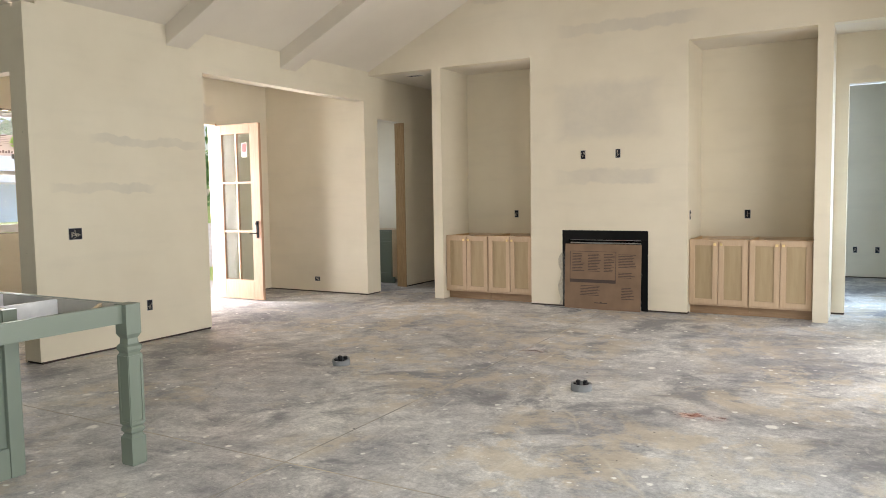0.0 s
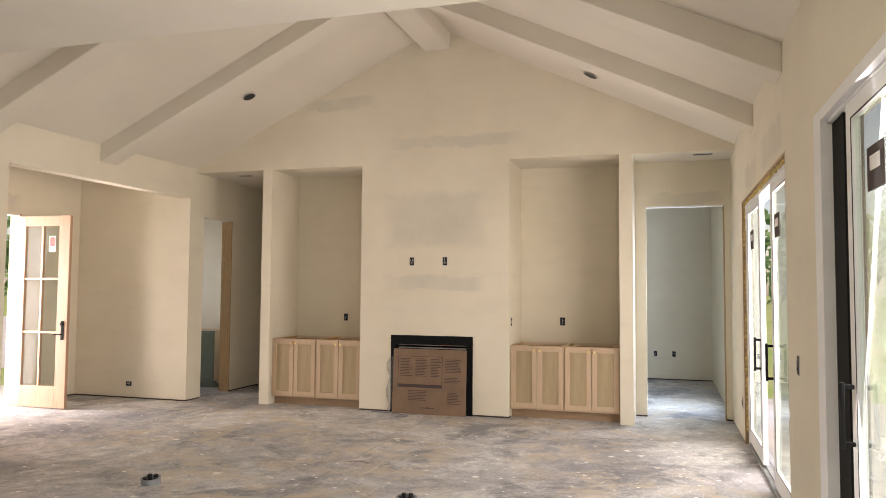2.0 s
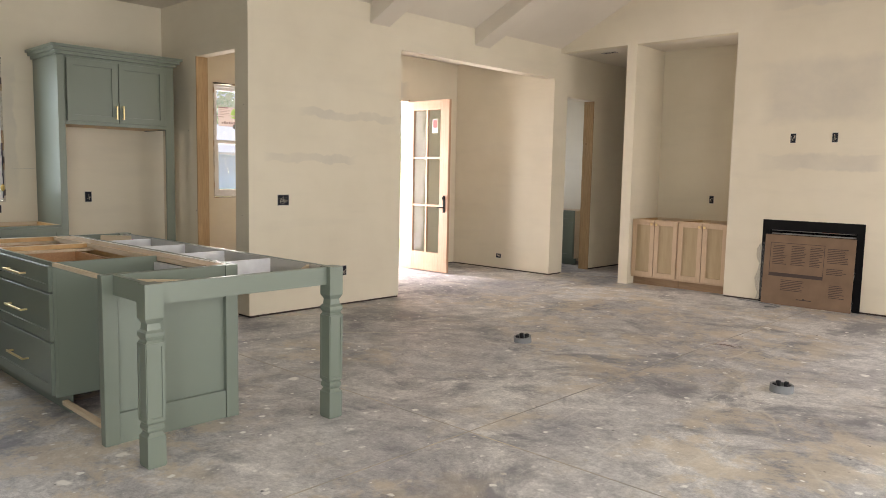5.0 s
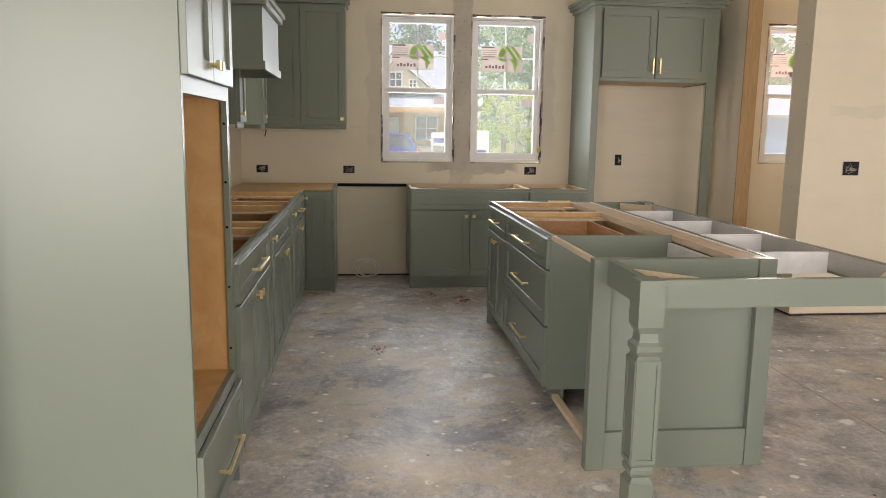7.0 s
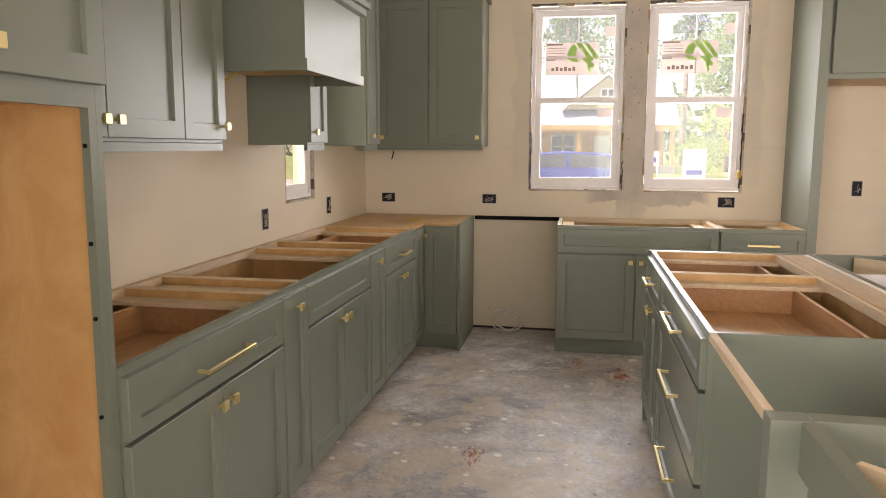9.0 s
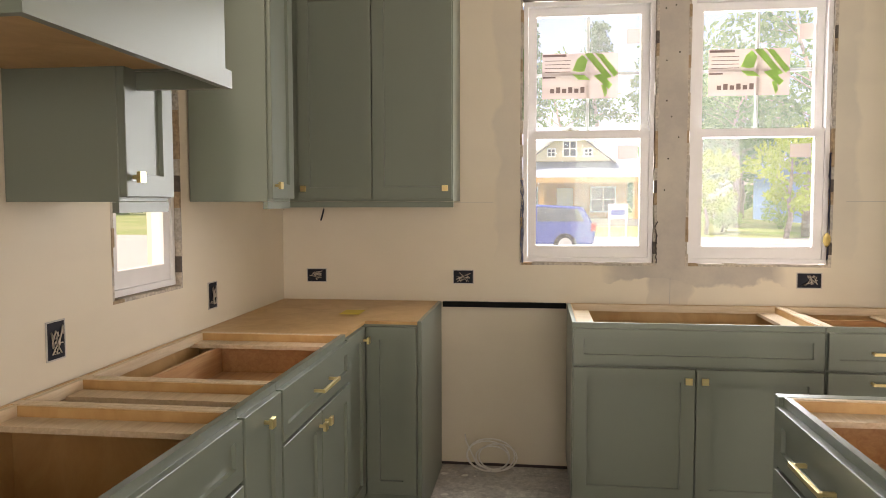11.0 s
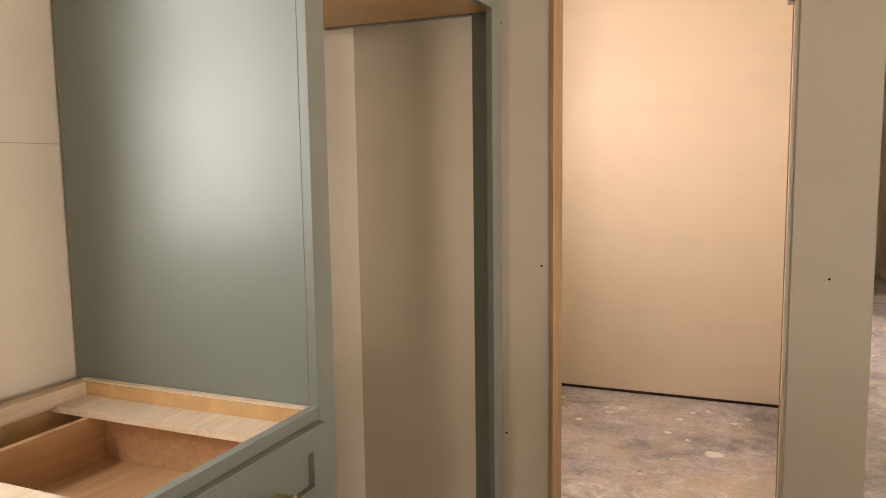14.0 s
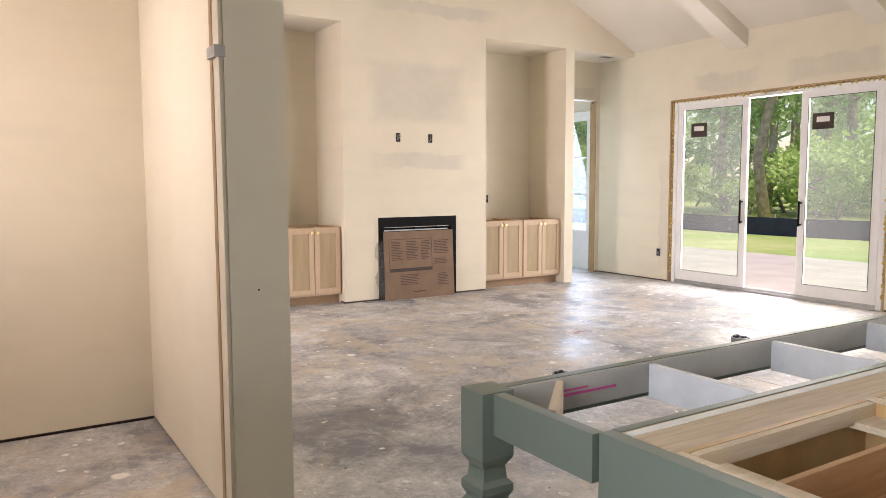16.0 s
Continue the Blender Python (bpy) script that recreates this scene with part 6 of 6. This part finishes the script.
part("wing_roof", b, G["roof"], h2)

# parked car, its tail to the north
car = thing("car", pose(-26.0, 1.0, GZ + 0.012), "dark blue estate car parked on the street", "car")
b = bmesh.new()
prism(b, [(-2.3, 0.35), (2.25, 0.35), (2.32, 0.75), (2.2, 0.98), (1.95, 1.42), (0.4, 1.5), (-0.5, 1.42), (-1.15, 1.0), (-2.2, 0.86), (-2.35, 0.6)], -0.88, 0.88, "x")
part("body", b, G["carblue"], car, bevel=0.04)
b = bmesh.new()
prism(b, [(-0.95, 1.0), (-0.45, 1.36), (0.55, 1.42), (0.55, 1.0)], 0.885, 0.892, "x")
part("side_window", b, G["dark"], car)
b = bmesh.new()
prism(b, [(0.65, 1.0), (0.65, 1.42), (1.8, 1.36), (2.0, 1.0)], 0.885, 0.892, "x")
part("side_window", b, G["dark"], car)
part("tail_lamp", boxes((0.7, 0.893, 2.18, 2.33, 0.72, 0.95)), G["lamp"], car)
for y in (-1.45, 1.45):
    for x in (-0.8, 0.8):
        b = bmesh.new()
        tube(b, [(x - 0.11, y, 0.33), (x + 0.11, y, 0.33)], 0.33, 20)
        wl = part("wheel", b, G["tyre"], car)
        b = bmesh.new()
        tube(b, [(x + 0.1, y, 0.33), (x + 0.122, y, 0.33)], 0.2, 14)
        part("rim", b, G["rim"], wl)

for x, y, w, z0, z1 in ((-33.0, 6.5, 0.9, 0.4, 1.6), (-33.0, 4.75, 0.75, 0.9, 1.5)):
    sg = thing("yard_sign", pose(x, y, GZ), "white yard sign on posts with blue print", "sign", "yard signs")
    part("board", boxes((0, 0.03, -w / 2, w / 2, z0, z1)), G["trimw"], sg)
    part("print_bar", boxes((0.031, 0.036, -w * 0.35, w * 0.35, z0 + 0.15, z0 + 0.35)), G["carblue"], sg)
    part("post", boxes((0.0, 0.03, -w / 2 + 0.03, -w / 2 + 0.09, 0, z0 - 0.001)), G["trimw"], sg)
    part("post", boxes((0.0, 0.03, w / 2 - 0.09, w / 2 - 0.03, 0, z0 - 0.001)), G["trimw"], sg)
